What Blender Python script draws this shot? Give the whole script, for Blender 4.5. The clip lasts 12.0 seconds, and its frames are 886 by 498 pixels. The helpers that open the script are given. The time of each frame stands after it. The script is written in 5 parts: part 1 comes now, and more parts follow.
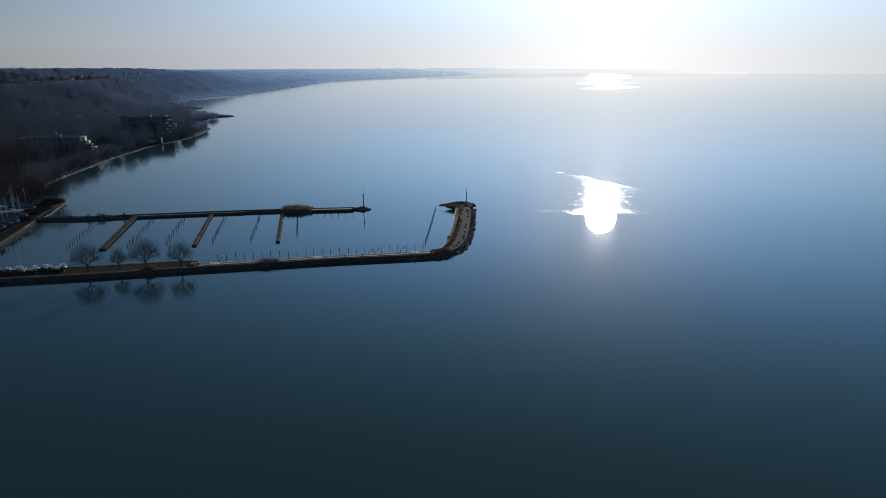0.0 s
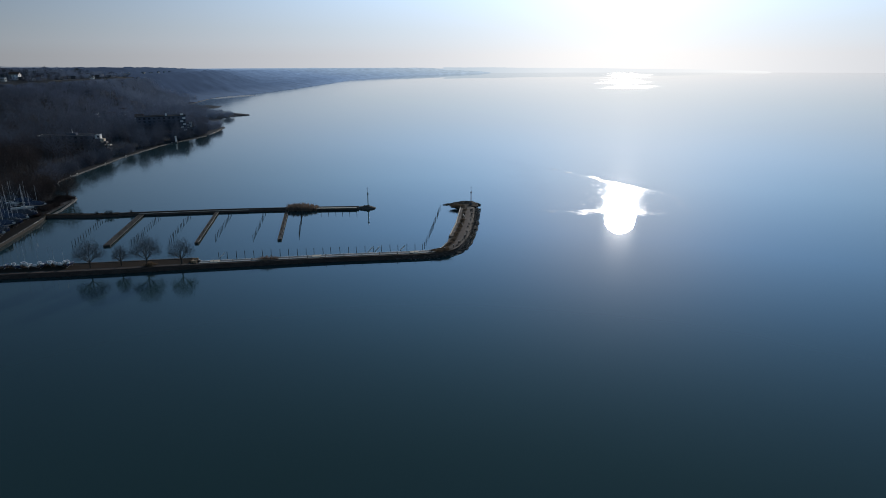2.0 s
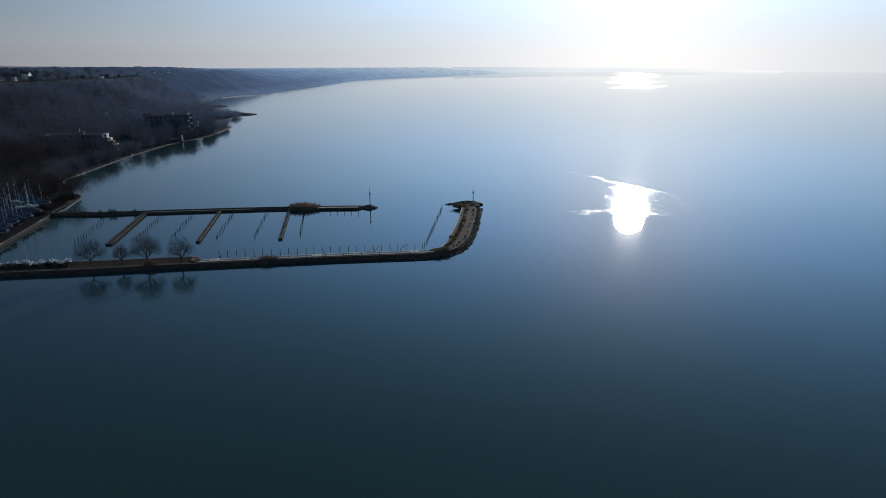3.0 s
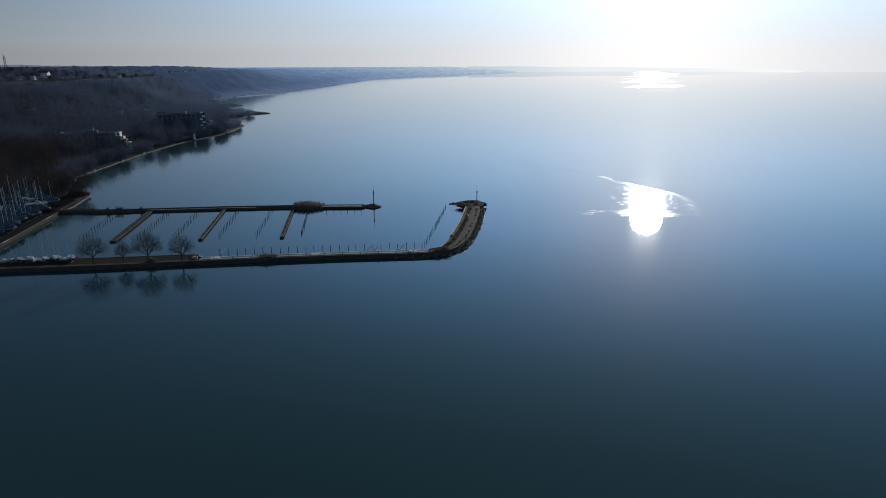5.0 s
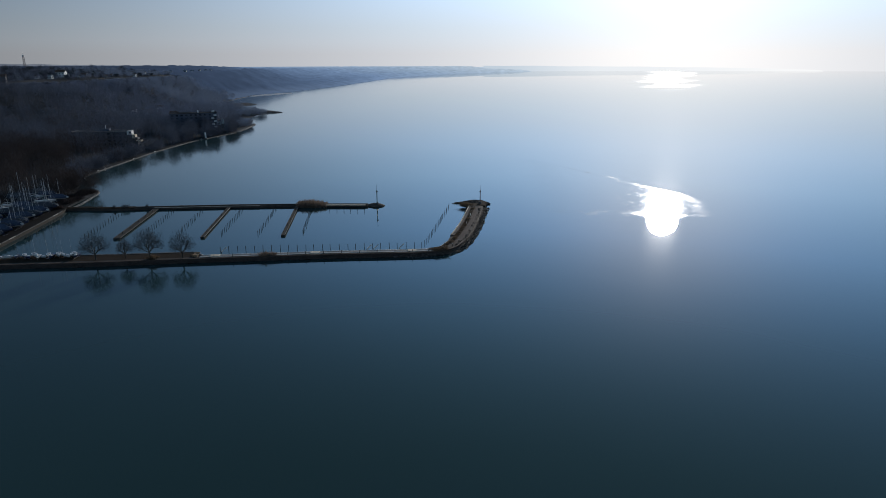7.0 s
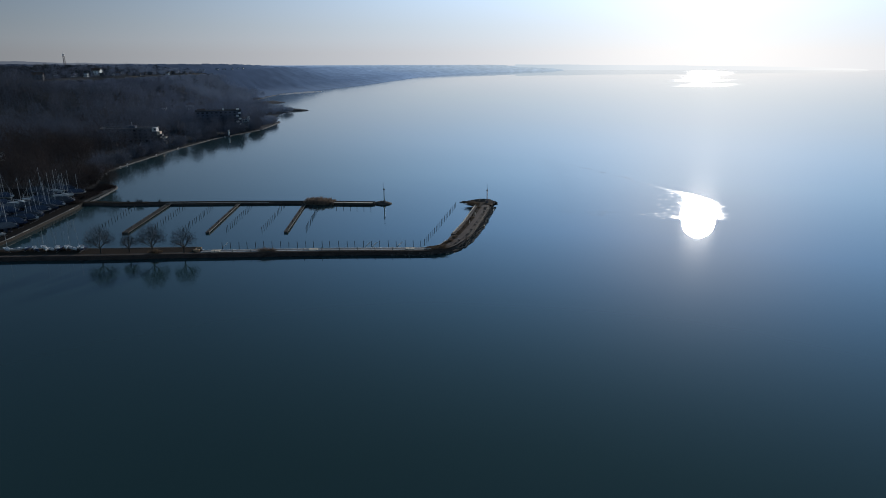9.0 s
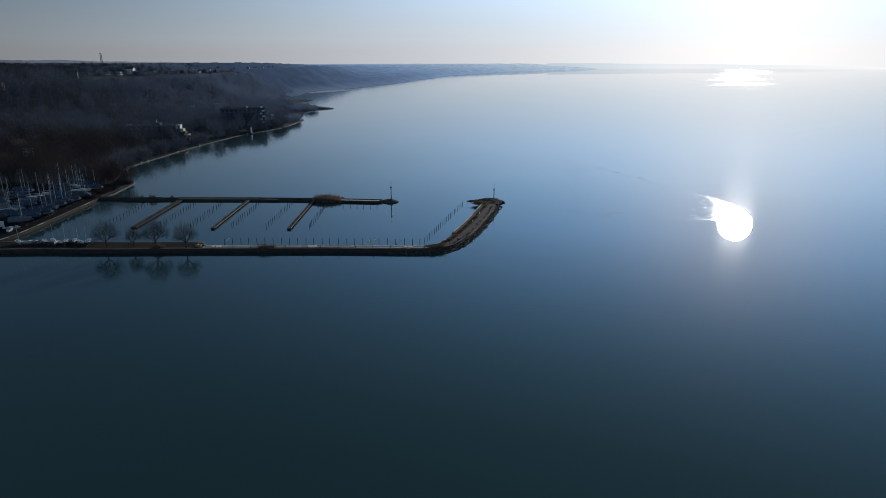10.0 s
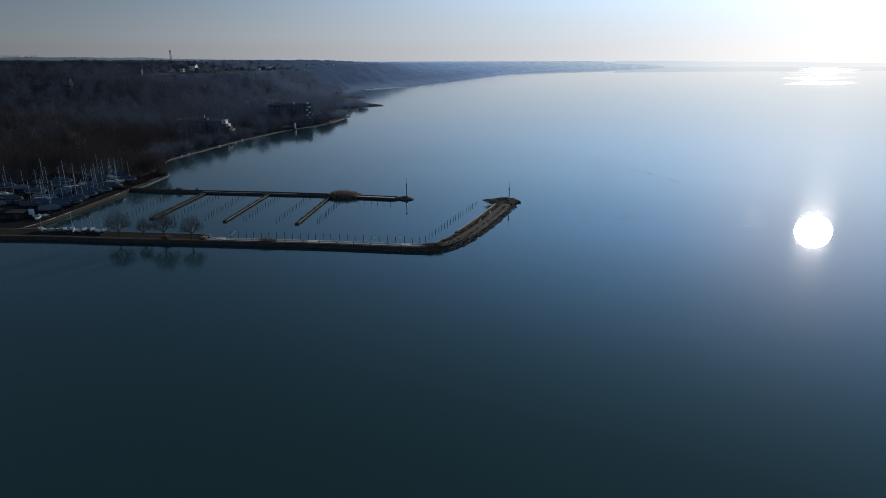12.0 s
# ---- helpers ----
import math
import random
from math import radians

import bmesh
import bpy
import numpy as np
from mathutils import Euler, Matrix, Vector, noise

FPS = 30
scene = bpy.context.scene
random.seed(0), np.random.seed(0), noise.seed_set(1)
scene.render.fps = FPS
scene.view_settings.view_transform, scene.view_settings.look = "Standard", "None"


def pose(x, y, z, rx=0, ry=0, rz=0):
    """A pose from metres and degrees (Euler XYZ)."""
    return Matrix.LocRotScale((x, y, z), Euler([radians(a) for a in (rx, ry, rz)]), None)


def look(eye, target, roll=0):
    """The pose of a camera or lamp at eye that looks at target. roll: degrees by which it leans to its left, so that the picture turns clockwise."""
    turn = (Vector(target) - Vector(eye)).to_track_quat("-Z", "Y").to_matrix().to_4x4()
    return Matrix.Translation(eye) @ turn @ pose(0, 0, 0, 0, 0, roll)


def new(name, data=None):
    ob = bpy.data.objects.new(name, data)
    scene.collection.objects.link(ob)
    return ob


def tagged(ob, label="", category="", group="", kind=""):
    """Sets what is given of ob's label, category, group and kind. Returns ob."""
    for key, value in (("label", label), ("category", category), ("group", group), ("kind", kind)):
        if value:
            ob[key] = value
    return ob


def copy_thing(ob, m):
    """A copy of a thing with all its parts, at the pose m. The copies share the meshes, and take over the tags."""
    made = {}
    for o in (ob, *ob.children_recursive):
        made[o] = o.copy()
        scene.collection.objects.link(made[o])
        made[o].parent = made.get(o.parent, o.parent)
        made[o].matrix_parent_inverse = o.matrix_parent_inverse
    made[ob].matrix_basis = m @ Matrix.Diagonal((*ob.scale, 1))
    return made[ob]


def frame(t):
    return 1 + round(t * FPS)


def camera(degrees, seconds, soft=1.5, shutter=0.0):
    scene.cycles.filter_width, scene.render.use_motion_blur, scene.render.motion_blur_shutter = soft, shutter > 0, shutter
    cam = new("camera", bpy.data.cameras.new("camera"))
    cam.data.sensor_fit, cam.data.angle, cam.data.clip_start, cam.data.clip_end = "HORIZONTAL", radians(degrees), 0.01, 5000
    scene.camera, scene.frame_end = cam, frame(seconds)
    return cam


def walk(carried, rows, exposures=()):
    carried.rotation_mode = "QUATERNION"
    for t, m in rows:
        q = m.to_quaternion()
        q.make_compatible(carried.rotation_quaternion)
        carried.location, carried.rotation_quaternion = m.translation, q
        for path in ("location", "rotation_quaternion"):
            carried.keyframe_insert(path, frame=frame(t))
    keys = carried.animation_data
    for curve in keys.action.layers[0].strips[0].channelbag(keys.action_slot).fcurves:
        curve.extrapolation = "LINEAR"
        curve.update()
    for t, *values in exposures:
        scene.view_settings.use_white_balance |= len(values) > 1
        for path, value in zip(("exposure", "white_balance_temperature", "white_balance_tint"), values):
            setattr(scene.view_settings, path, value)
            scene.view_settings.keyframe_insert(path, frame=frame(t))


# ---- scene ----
cam = camera(71.0, 12.0, soft=0.75)
PATH = [
    (0, (0.001, 0.000, 65.681), (0.001, 95.852, 37.177), -0.186),
    (0.5, (1.599, 0.234, 65.644), (0.881, 96.076, 37.116), -0.186),
    (1, (3.180, 0.461, 65.608), (1.755, 96.287, 37.056), -0.185),
    (1.5, (4.742, 0.682, 65.573), (2.623, 96.489, 36.997), -0.185),
    (2, (6.284, 0.898, 65.538), (3.484, 96.680, 36.939), -0.185),
    (2.5, (7.805, 1.110, 65.504), (4.337, 96.863, 36.883), -0.184),
    (3, (9.303, 1.318, 65.471), (5.180, 97.039, 36.827), -0.184),
    (3.5, (10.779, 1.524, 65.438), (6.013, 97.208, 36.773), -0.184),
    (4, (12.230, 1.727, 65.406), (6.834, 97.372, 36.719), -0.183),
    (4.5, (13.657, 1.928, 65.374), (7.644, 97.530, 36.667), -0.183),
    (5, (15.058, 2.128, 65.344), (8.441, 97.684, 36.616), -0.183),
    (5.5, (16.433, 2.328, 65.313), (9.224, 97.835, 36.566), -0.183),
    (6, (17.781, 2.526, 65.284), (9.994, 97.982, 36.516), -0.182),
    (6.5, (19.102, 2.724, 65.255), (10.748, 98.126, 36.469), -0.182),
    (7, (20.395, 2.921, 65.227), (11.488, 98.268, 36.422), -0.182),
    (7.5, (21.660, 3.119, 65.199), (12.213, 98.408, 36.376), -0.181),
    (7.9, (22.651, 3.276, 65.177), (12.781, 98.518, 36.340), -0.181),
    (8.1, (23.140, 3.355, 65.167), (13.061, 98.573, 36.322), -0.181),
    (8.2, (23.382, 3.395, 65.161), (13.200, 98.600, 36.314), -0.181),
    (8.3, (24.071, 3.508, 65.146), (13.596, 98.679, 36.289), -0.181),
    (8.4, (25.208, 3.698, 65.121), (14.248, 98.809, 36.248), -0.181),
    (8.5, (26.344, 3.892, 65.097), (14.900, 98.942, 36.207), -0.180),
    (9, (32.010, 4.943, 64.972), (18.152, 99.646, 36.002), -0.179),
    (9.5, (37.630, 6.150, 64.848), (21.367, 100.445, 35.798), -0.178),
    (10, (43.172, 7.547, 64.724), (24.516, 101.374, 35.594), -0.177),
    (10.5, (48.604, 9.171, 64.600), (27.569, 102.468, 35.392), -0.175),
    (11, (53.897, 11.054, 64.475), (30.498, 103.762, 35.189), -0.174),
    (11.5, (59.019, 13.233, 64.351), (33.271, 105.292, 34.988), -0.173),
    (12, (63.939, 15.742, 64.227), (35.861, 107.093, 34.786), -0.172),
]
walk(cam, [(t, look(eye, target, roll)) for t, eye, target, roll in PATH])

# ---------------------------------------------------------------- light
SUN_AZ, SUN_EL = 14.65, 13.35
world = bpy.data.worlds.new("sky")
scene.world = world
world.use_nodes = True
wn, wl = world.node_tree.nodes, world.node_tree.links
sky = wn.new("ShaderNodeTexSky")
sky.sky_type, sky.sun_disc = "NISHITA", False
sky.sun_elevation, sky.sun_rotation = radians(SUN_EL), radians(SUN_AZ)
sky.altitude, sky.air_density, sky.dust_density, sky.ozone_density = 100, 1.0, 0.38, 2.0
geo = wn.new("ShaderNodeTexCoord")
sep, com, up = wn.new("ShaderNodeSeparateXYZ"), wn.new("ShaderNodeCombineXYZ"), wn.new("ShaderNodeMath")
up.operation, up.inputs[1].default_value = "MAXIMUM", 0.012
wl.new(geo.outputs["Generated"], sep.inputs[0])
wl.new(sep.outputs["X"], com.inputs["X"])
wl.new(sep.outputs["Y"], com.inputs["Y"])
wl.new(sep.outputs["Z"], up.inputs[0])
wl.new(up.outputs[0], com.inputs["Z"])
wl.new(com.outputs[0], sky.inputs[0])
# bright winter haze: air light added to the clear sky, white at the horizon and blue above
pale, cool, glow, total = wn.new("ShaderNodeHueSaturation"), wn.new("ShaderNodeMix"), wn.new("ShaderNodeValToRGB"), wn.new("ShaderNodeMix")
pale.inputs["Saturation"].default_value = 0.7
cool.data_type, cool.blend_type = "RGBA", "MULTIPLY"
cool.inputs[0].default_value, cool.inputs[7].default_value = 1.0, (0.0082, 0.0110, 0.0150, 1)
wl.new(sky.outputs[0], pale.inputs["Color"])
wl.new(pale.outputs[0], cool.inputs[6])
AIR = [(0.0, (0.565, 0.55, 0.595)), (1.0, (0.10, 0.20, 0.34)), (0.05, (0.575, 0.645, 0.745)), (0.087, (0.60, 0.745, 0.935)), (0.174, (0.66, 1.07, 1.59)), (0.26, (0.565, 1.11, 1.93)), (0.34, (0.445, 0.96, 1.73)), (0.57, (0.27, 0.61, 0.89))]
for i, (at, colour) in enumerate(AIR):
    k = glow.color_ramp.elements[i] if i < 2 else glow.color_ramp.elements.new(at)
    k.position, k.color = at, (*colour, 1)
wl.new(up.outputs[0], glow.inputs[0])
total.data_type, total.blend_type, total.inputs[0].default_value = "RGBA", "ADD", 1.0
wl.new(cool.outputs[2], total.inputs[6])
# the air is brightest towards the sun
m1, m2, m3, m4, m5 = (wn.new("ShaderNodeMath") for _ in range(5))
lit = wn.new("ShaderNodeMix")
for k, op in ((m1, "MULTIPLY"), (m2, "MULTIPLY_ADD"), (m3, "MAXIMUM"), (m4, "POWER"), (m5, "MULTIPLY_ADD")):
    k.operation = op
m1.inputs[1].default_value = math.sin(radians(SUN_AZ))
m2.inputs[1].default_value = math.cos(radians(SUN_AZ))
m3.inputs[1].default_value = 0.0
wl.new(sep.outputs["X"], m1.inputs[0])
wl.new(sep.outputs["Y"], m2.inputs[0])
wl.new(m1.outputs[0], m2.inputs[2])
wl.new(m2.outputs[0], m3.inputs[0])
wl.new(m3.outputs[0], m4.inputs[0])
wl.new(m4.outputs[0], m5.inputs[0])
# low haze lies all round the horizon
low = wn.new("ShaderNodeMapRange")
low.interpolation_type = "SMOOTHSTEP"
for k, v in (("From Min", 0.0), ("From Max", 0.24), ("To Min", 0.205), ("To Max", 0.064)):
    low.inputs[k].default_value = v
wl.new(up.outputs[0], low.inputs["Value"])
lobe = wn.new("ShaderNodeMapRange")
for k, v in (("From Min", 0.0), ("From Max", 0.13), ("To Min", 0.83), ("To Max", 1.08)):
    lobe.inputs[k].default_value = v
wl.new(up.outputs[0], lobe.inputs["Value"])
wl.new(lobe.outputs[0], m5.inputs[1])
spread = wn.new("ShaderNodeMapRange")
for k, v in (("From Min", 0.03), ("From Max", 0.15), ("To Min", 2.75), ("To Max", 5.1)):
    spread.inputs[k].default_value = v
wl.new(up.outputs[0], spread.inputs["Value"])
wl.new(spread.outputs[0], m4.inputs[1])
# and the clear air opposite the sun is lit full on
back, rear, both_ways = (wn.new("ShaderNodeMath") for _ in range(3))
back.operation, rear.operation, both_ways.operation = "MULTIPLY", "MAXIMUM", "ADD"
back.inputs[1].default_value, rear.inputs[1].default_value = -0.26, 0.0
wl.new(m2.outputs[0], back.inputs[0])
wl.new(back.outputs[0], rear.inputs[0])
wl.new(rear.outputs[0], both_ways.inputs[0])
wl.new(low.outputs[0], both_ways.inputs[1])
wl.new(both_ways.outputs[0], m5.inputs[2])
lit.data_type, lit.blend_type, lit.inputs[0].default_value = "RGBA", "MULTIPLY", 1.0
wl.new(glow.outputs[0], lit.inputs[6])
wl.new(m5.outputs[0], lit.inputs[7])
wl.new(lit.outputs[2], total.inputs[7])
# the pale glow round the sun itself
dot, d0, d1, ring_of = wn.new("ShaderNodeVectorMath"), wn.new("ShaderNodeMath"), wn.new("ShaderNodeMath"), wn.new("ShaderNodeMix")
dot.operation, d0.operation, d1.operation = "DOT_PRODUCT", "MAXIMUM", "POWER"
dot.inputs[1].default_value = (math.sin(radians(SUN_AZ)) * math.cos(radians(SUN_EL)), math.cos(radians(SUN_AZ)) * math.cos(radians(SUN_EL)), math.sin(radians(SUN_EL)))
d0.inputs[1].default_value, d1.inputs[1].default_value = 0.0, 140.0
wl.new(geo.outputs["Generated"], dot.inputs[0])
wl.new(dot.outputs["Value"], d0.inputs[0])
wl.new(d0.outputs[0], d1.inputs[0])
ring_of.data_type, ring_of.blend_type, ring_of.inputs[7].default_value = "RGBA", "ADD", (0.42, 0.27, 0.05, 1)
wl.new(d1.outputs[0], ring_of.inputs[0])
wl.new(total.outputs[2], ring_of.inputs[6])
d2, veil = wn.new("ShaderNodeMath"), wn.new("ShaderNodeMix")
d2.operation, d2.inputs[1].default_value = "POWER", 52.0
wl.new(d0.outputs[0], d2.inputs[0])
veil.data_type, veil.blend_type, veil.inputs[7].default_value = "RGBA", "ADD", (0.21, 0.10, 0.02, 1)
wl.new(d2.outputs[0], veil.inputs[0])
wl.new(ring_of.outputs[2], veil.inputs[6])
wl.new(veil.outputs[2], wn["Background"].inputs[0])
wn["Background"].inputs[1].default_value = 1.0

sun = new("sun", bpy.data.lights.new("sun", "SUN"))
sun.data.energy, sun.data.angle, sun.data.color = 2.5, radians(2.55), (1.0, 0.93, 0.84)
sun_way = Vector((math.sin(radians(SUN_AZ)) * math.cos(radians(SUN_EL)), math.cos(radians(SUN_AZ)) * math.cos(radians(SUN_EL)), math.sin(radians(SUN_EL))))
sun.rotation_euler = sun_way.to_track_quat("Z", "Y").to_euler()
sun.location = (40, 160, 200)
scene.view_settings.exposure = 0.0


# ---------------------------------------------------------------- materials
def nodes_of(name):
    m = bpy.data.materials.new(name)
    m.use_nodes = True
    return m, m.node_tree.nodes, m.node_tree.links, m.node_tree.nodes["Principled BSDF"]


def surface(name, dark, light, scale=1.0, fine=8.0, rough=0.8, metal=0.0, bump=0.3, depth=0.05, vary=0.0, coat=0.0):
    """A surface whose colour runs between two tones at two scales, with a fine relief; vary: a change from piece to piece."""
    m, n, l, b = nodes_of(name)
    tc = n.new("ShaderNodeTexCoord")
    big, small = n.new("ShaderNodeTexNoise"), n.new("ShaderNodeTexNoise")
    big.inputs["Scale"].default_value, big.inputs["Detail"].default_value = scale, 5
    small.inputs["Scale"].default_value, small.inputs["Detail"].default_value = fine, 4
    mix = n.new("ShaderNodeMix")
    mix.inputs[0].default_value = 0.45
    ramp = n.new("ShaderNodeValToRGB")
    ramp.color_ramp.elements[0].color, ramp.color_ramp.elements[1].color = (*dark, 1), (*light, 1)
    ramp.color_ramp.elements[0].position, ramp.color_ramp.elements[1].position = 0.3, 0.7
    l.new(tc.outputs["Object"], big.inputs["Vector"])
    l.new(tc.outputs["Object"], small.inputs["Vector"])
    l.new(big.outputs["Fac"], mix.inputs[2])
    l.new(small.outputs["Fac"], mix.inputs[3])
    last = mix.outputs[0]
    if vary:
        isl, add = n.new("ShaderNodeNewGeometry"), n.new("ShaderNodeMath")
        add.operation, add.inputs[1].default_value = "MULTIPLY_ADD", vary
        l.new(isl.outputs["Random Per Island"], add.inputs[0])
        l.new(last, add.inputs[2])
        sub = n.new("ShaderNodeMath")
        sub.operation, sub.inputs[1].default_value = "SUBTRACT", vary / 2
        l.new(add.outputs[0], sub.inputs[0])
        last = sub.outputs[0]
    l.new(last, ramp.inputs[0])
    l.new(ramp.outputs[0], b.inputs["Base Color"])
    b.inputs["Roughness"].default_value, b.inputs["Metallic"].default_value = rough, metal
    b.inputs["Coat Weight"].default_value = coat
    b.inputs["Specular IOR Level"].default_value = 0.05 if rough >= 0.9 else 0.2 if rough > 0.7 else 0.5
    if bump:
        bp = n.new("ShaderNodeBump")
        bp.inputs["Strength"].default_value, bp.inputs["Distance"].default_value = bump, depth
        l.new(small.outputs["Fac"], bp.inputs["Height"])
        l.new(bp.outputs[0], b.inputs["Normal"])
    return m


def math_node(n, l, op, a, b=None):
    k = n.new("ShaderNodeMath")
    k.operation = op
    for i, v in enumerate((a, b)):
        if v is None:
            continue
        if isinstance(v, (int, float)):
            k.inputs[i].default_value = v
        else:
            l.new(v, k.inputs[i])
    return k.outputs[0]


def step_node(n, l, value, lo, hi):
    k = n.new("ShaderNodeMapRange")
    k.interpolation_type = "SMOOTHSTEP"
    k.inputs["From Min"].default_value, k.inputs["From Max"].default_value = lo, hi
    l.new(value, k.inputs["Value"])
    return k.outputs[0]


def water_material():
    """Calm lake water: a smooth mirror over dark green depth, with fields of wind ripples that have borders of their own."""
    m, n, l, b = nodes_of("lake_water")
    b.inputs["IOR"].default_value = 1.33
    b.inputs["Coat Weight"].default_value, b.inputs["Coat Roughness"].default_value, b.inputs["Coat IOR"].default_value = 0.0026, 0.13, 1.33
    pos = n.new("ShaderNodeNewGeometry").outputs["Position"]
    s = n.new("ShaderNodeSeparateXYZ")
    l.new(pos, s.inputs[0])
    X, Y = s.outputs["X"], s.outputs["Y"]

    def noise_at(scale, detail=4.0, stretch=(1, 1, 1)):
        mp, t = n.new("ShaderNodeMapping"), n.new("ShaderNodeTexNoise")
        mp.inputs["Scale"].default_value = stretch
        t.inputs["Scale"].default_value, t.inputs["Detail"].default_value = scale, detail
        l.new(pos, mp.inputs[0])
        l.new(mp.outputs[0], t.inputs["Vector"])
        return t.outputs["Fac"]

    # the field of ripples off the harbour mouth
    coarse = math_node(n, l, "MULTIPLY", math_node(n, l, "SUBTRACT", noise_at(0.03, 3, (1, 1.5, 1)), 0.5), 26.0)
    streak = math_node(n, l, "MULTIPLY", math_node(n, l, "SUBTRACT", noise_at(0.27, 5, (0.6, 2.0, 1)), 0.5), 25.0)
    wob = math_node(n, l, "ADD", coarse, streak)
    near = step_node(n, l, math_node(n, l, "ADD", Y, wob), 277.0, 283.0)
    line = math_node(n, l, "ADD", Y, math_node(n, l, "MULTIPLY", X, 1.72))
    far = step_node(n, l, math_node(n, l, "ADD", line, math_node(n, l, "MULTIPLY", wob, 0.8)), 523.0, 510.0)
    field = math_node(n, l, "MULTIPLY", math_node(n, l, "MULTIPLY", near, far), math_node(n, l, "MULTIPLY", step_node(n, l, math_node(n, l, "ADD", X, wob), 20.0, 62.0), step_node(n, l, math_node(n, l, "ADD", X, math_node(n, l, "MULTIPLY", wob, 0.5)), 124.0, 108.0)))
    # its borders run on as thin broken streaks
    def rim_of(v):
        return math_node(n, l, "MULTIPLY", math_node(n, l, "MULTIPLY", v, math_node(n, l, "SUBTRACT", 1.0, v)), 4.0)
    far_rim = math_node(n, l, "MULTIPLY", rim_of(far), step_node(n, l, Y, 330.0, 345.0))
    near_rim = math_node(n, l, "MULTIPLY", rim_of(near), step_node(n, l, X, 92.0, 76.0))
    rim = math_node(n, l, "MULTIPLY", math_node(n, l, "MAXIMUM", far_rim, near_rim), step_node(n, l, X, 34.0, 48.0))
    rim = math_node(n, l, "MULTIPLY", rim, math_node(n, l, "MULTIPLY", step_node(n, l, noise_at(0.07, 4, (1, 1.4, 1)), 0.46, 0.58), step_node(n, l, Y, 424.0, 408.0)))
    # far fields of ripples, in long bands across the lake
    band = noise_at(0.004, 5, (0.35, 1.0, 1))
    ragged = math_node(n, l, "MULTIPLY", math_node(n, l, "SUBTRACT", band, 0.5), 700.0)
    reach = math_node(n, l, "ABSOLUTE", math_node(n, l, "SUBTRACT", X, math_node(n, l, "MULTIPLY", Y, 0.252)))
    inside = step_node(n, l, math_node(n, l, "ADD", reach, ragged), 120.0, 10.0)
    away = math_node(n, l, "MULTIPLY", step_node(n, l, math_node(n, l, "ADD", Y, math_node(n, l, "MULTIPLY", ragged, 0.2)), 1370.0, 1450.0), inside)
    away = math_node(n, l, "MULTIPLY", away, step_node(n, l, noise_at(0.0045, 4, (0.25, 1.6, 1)), 0.42, 0.56))
    ripple = math_node(n, l, "MAXIMUM", math_node(n, l, "MAXIMUM", field, away), rim)
    # a light breeze along the shore and over the harbour ruffles the mirror; the open water stays a slick
    lee = math_node(n, l, "ADD", math_node(n, l, "SUBTRACT", X, math_node(n, l, "MULTIPLY", Y, 0.02)), math_node(n, l, "MULTIPLY", coarse, 0.8))
    breeze = step_node(n, l, math_node(n, l, "DIVIDE", lee, math_node(n, l, "ADD", math_node(n, l, "MULTIPLY", math_node(n, l, "ABSOLUTE", Y), 0.2), 40.0)), -0.25, -1.25)
    ruffled = math_node(n, l, "ADD", math_node(n, l, "MULTIPLY", step_node(n, l, Y, 500.0, 1200.0), 0.025), 0.068)
    mixr = n.new("ShaderNodeMix")
    l.new(ripple, mixr.inputs[0])
    l.new(math_node(n, l, "ADD", math_node(n, l, "MULTIPLY", breeze, ruffled), 0.010), mixr.inputs[2])
    rr = n.new("ShaderNodeMix")
    l.new(away, rr.inputs[0])
    # rougher along the border of the field and in small cat's-paws within it
    edge = math_node(n, l, "MULTIPLY", math_node(n, l, "MULTIPLY", field, math_node(n, l, "SUBTRACT", 1.0, field)), 0.50)
    paws = math_node(n, l, "MULTIPLY", step_node(n, l, noise_at(0.45, 4, (0.6, 1.0, 1)), 0.54, 0.72), 0.11)
    l.new(math_node(n, l, "ADD", math_node(n, l, "ADD", math_node(n, l, "MULTIPLY", rim, 0.08), math_node(n, l, "ADD", edge, paws)), 0.036), rr.inputs[2])
    rr.inputs[3].default_value = 0.17
    l.new(rr.outputs[0], mixr.inputs[3])
    l.new(mixr.outputs[0], b.inputs["Roughness"])
    # small waves
    tiny = noise_at(0.9, 3, (1, 1.6, 1))
    slow = noise_at(0.05, 2)
    h = math_node(n, l, "ADD", math_node(n, l, "MULTIPLY", tiny, math_node(n, l, "ADD", math_node(n, l, "MULTIPLY", ripple, 0.008), math_node(n, l, "ADD", math_node(n, l, "MULTIPLY", breeze, 0.0016), 0.0005))), math_node(n, l, "MULTIPLY", slow, 0.005))
    bp = n.new("ShaderNodeBump")
    bp.inputs["Strength"].default_value, bp.inputs["Distance"].default_value = 1.0, 1.0
    l.new(h, bp.inputs["Height"])
    l.new(bp.outputs[0], b.inputs["Normal"])
    ramp = n.new("ShaderNodeValToRGB")
    ramp.color_ramp.elements[0].color, ramp.color_ramp.elements[1].color = (0.020, 0.047, 0.051, 1), (0.025, 0.056, 0.059, 1)
    l.new(noise_at(0.012, 4), ramp.inputs[0])
    l.new(ramp.outputs[0], b.inputs["Base Color"])
    return m


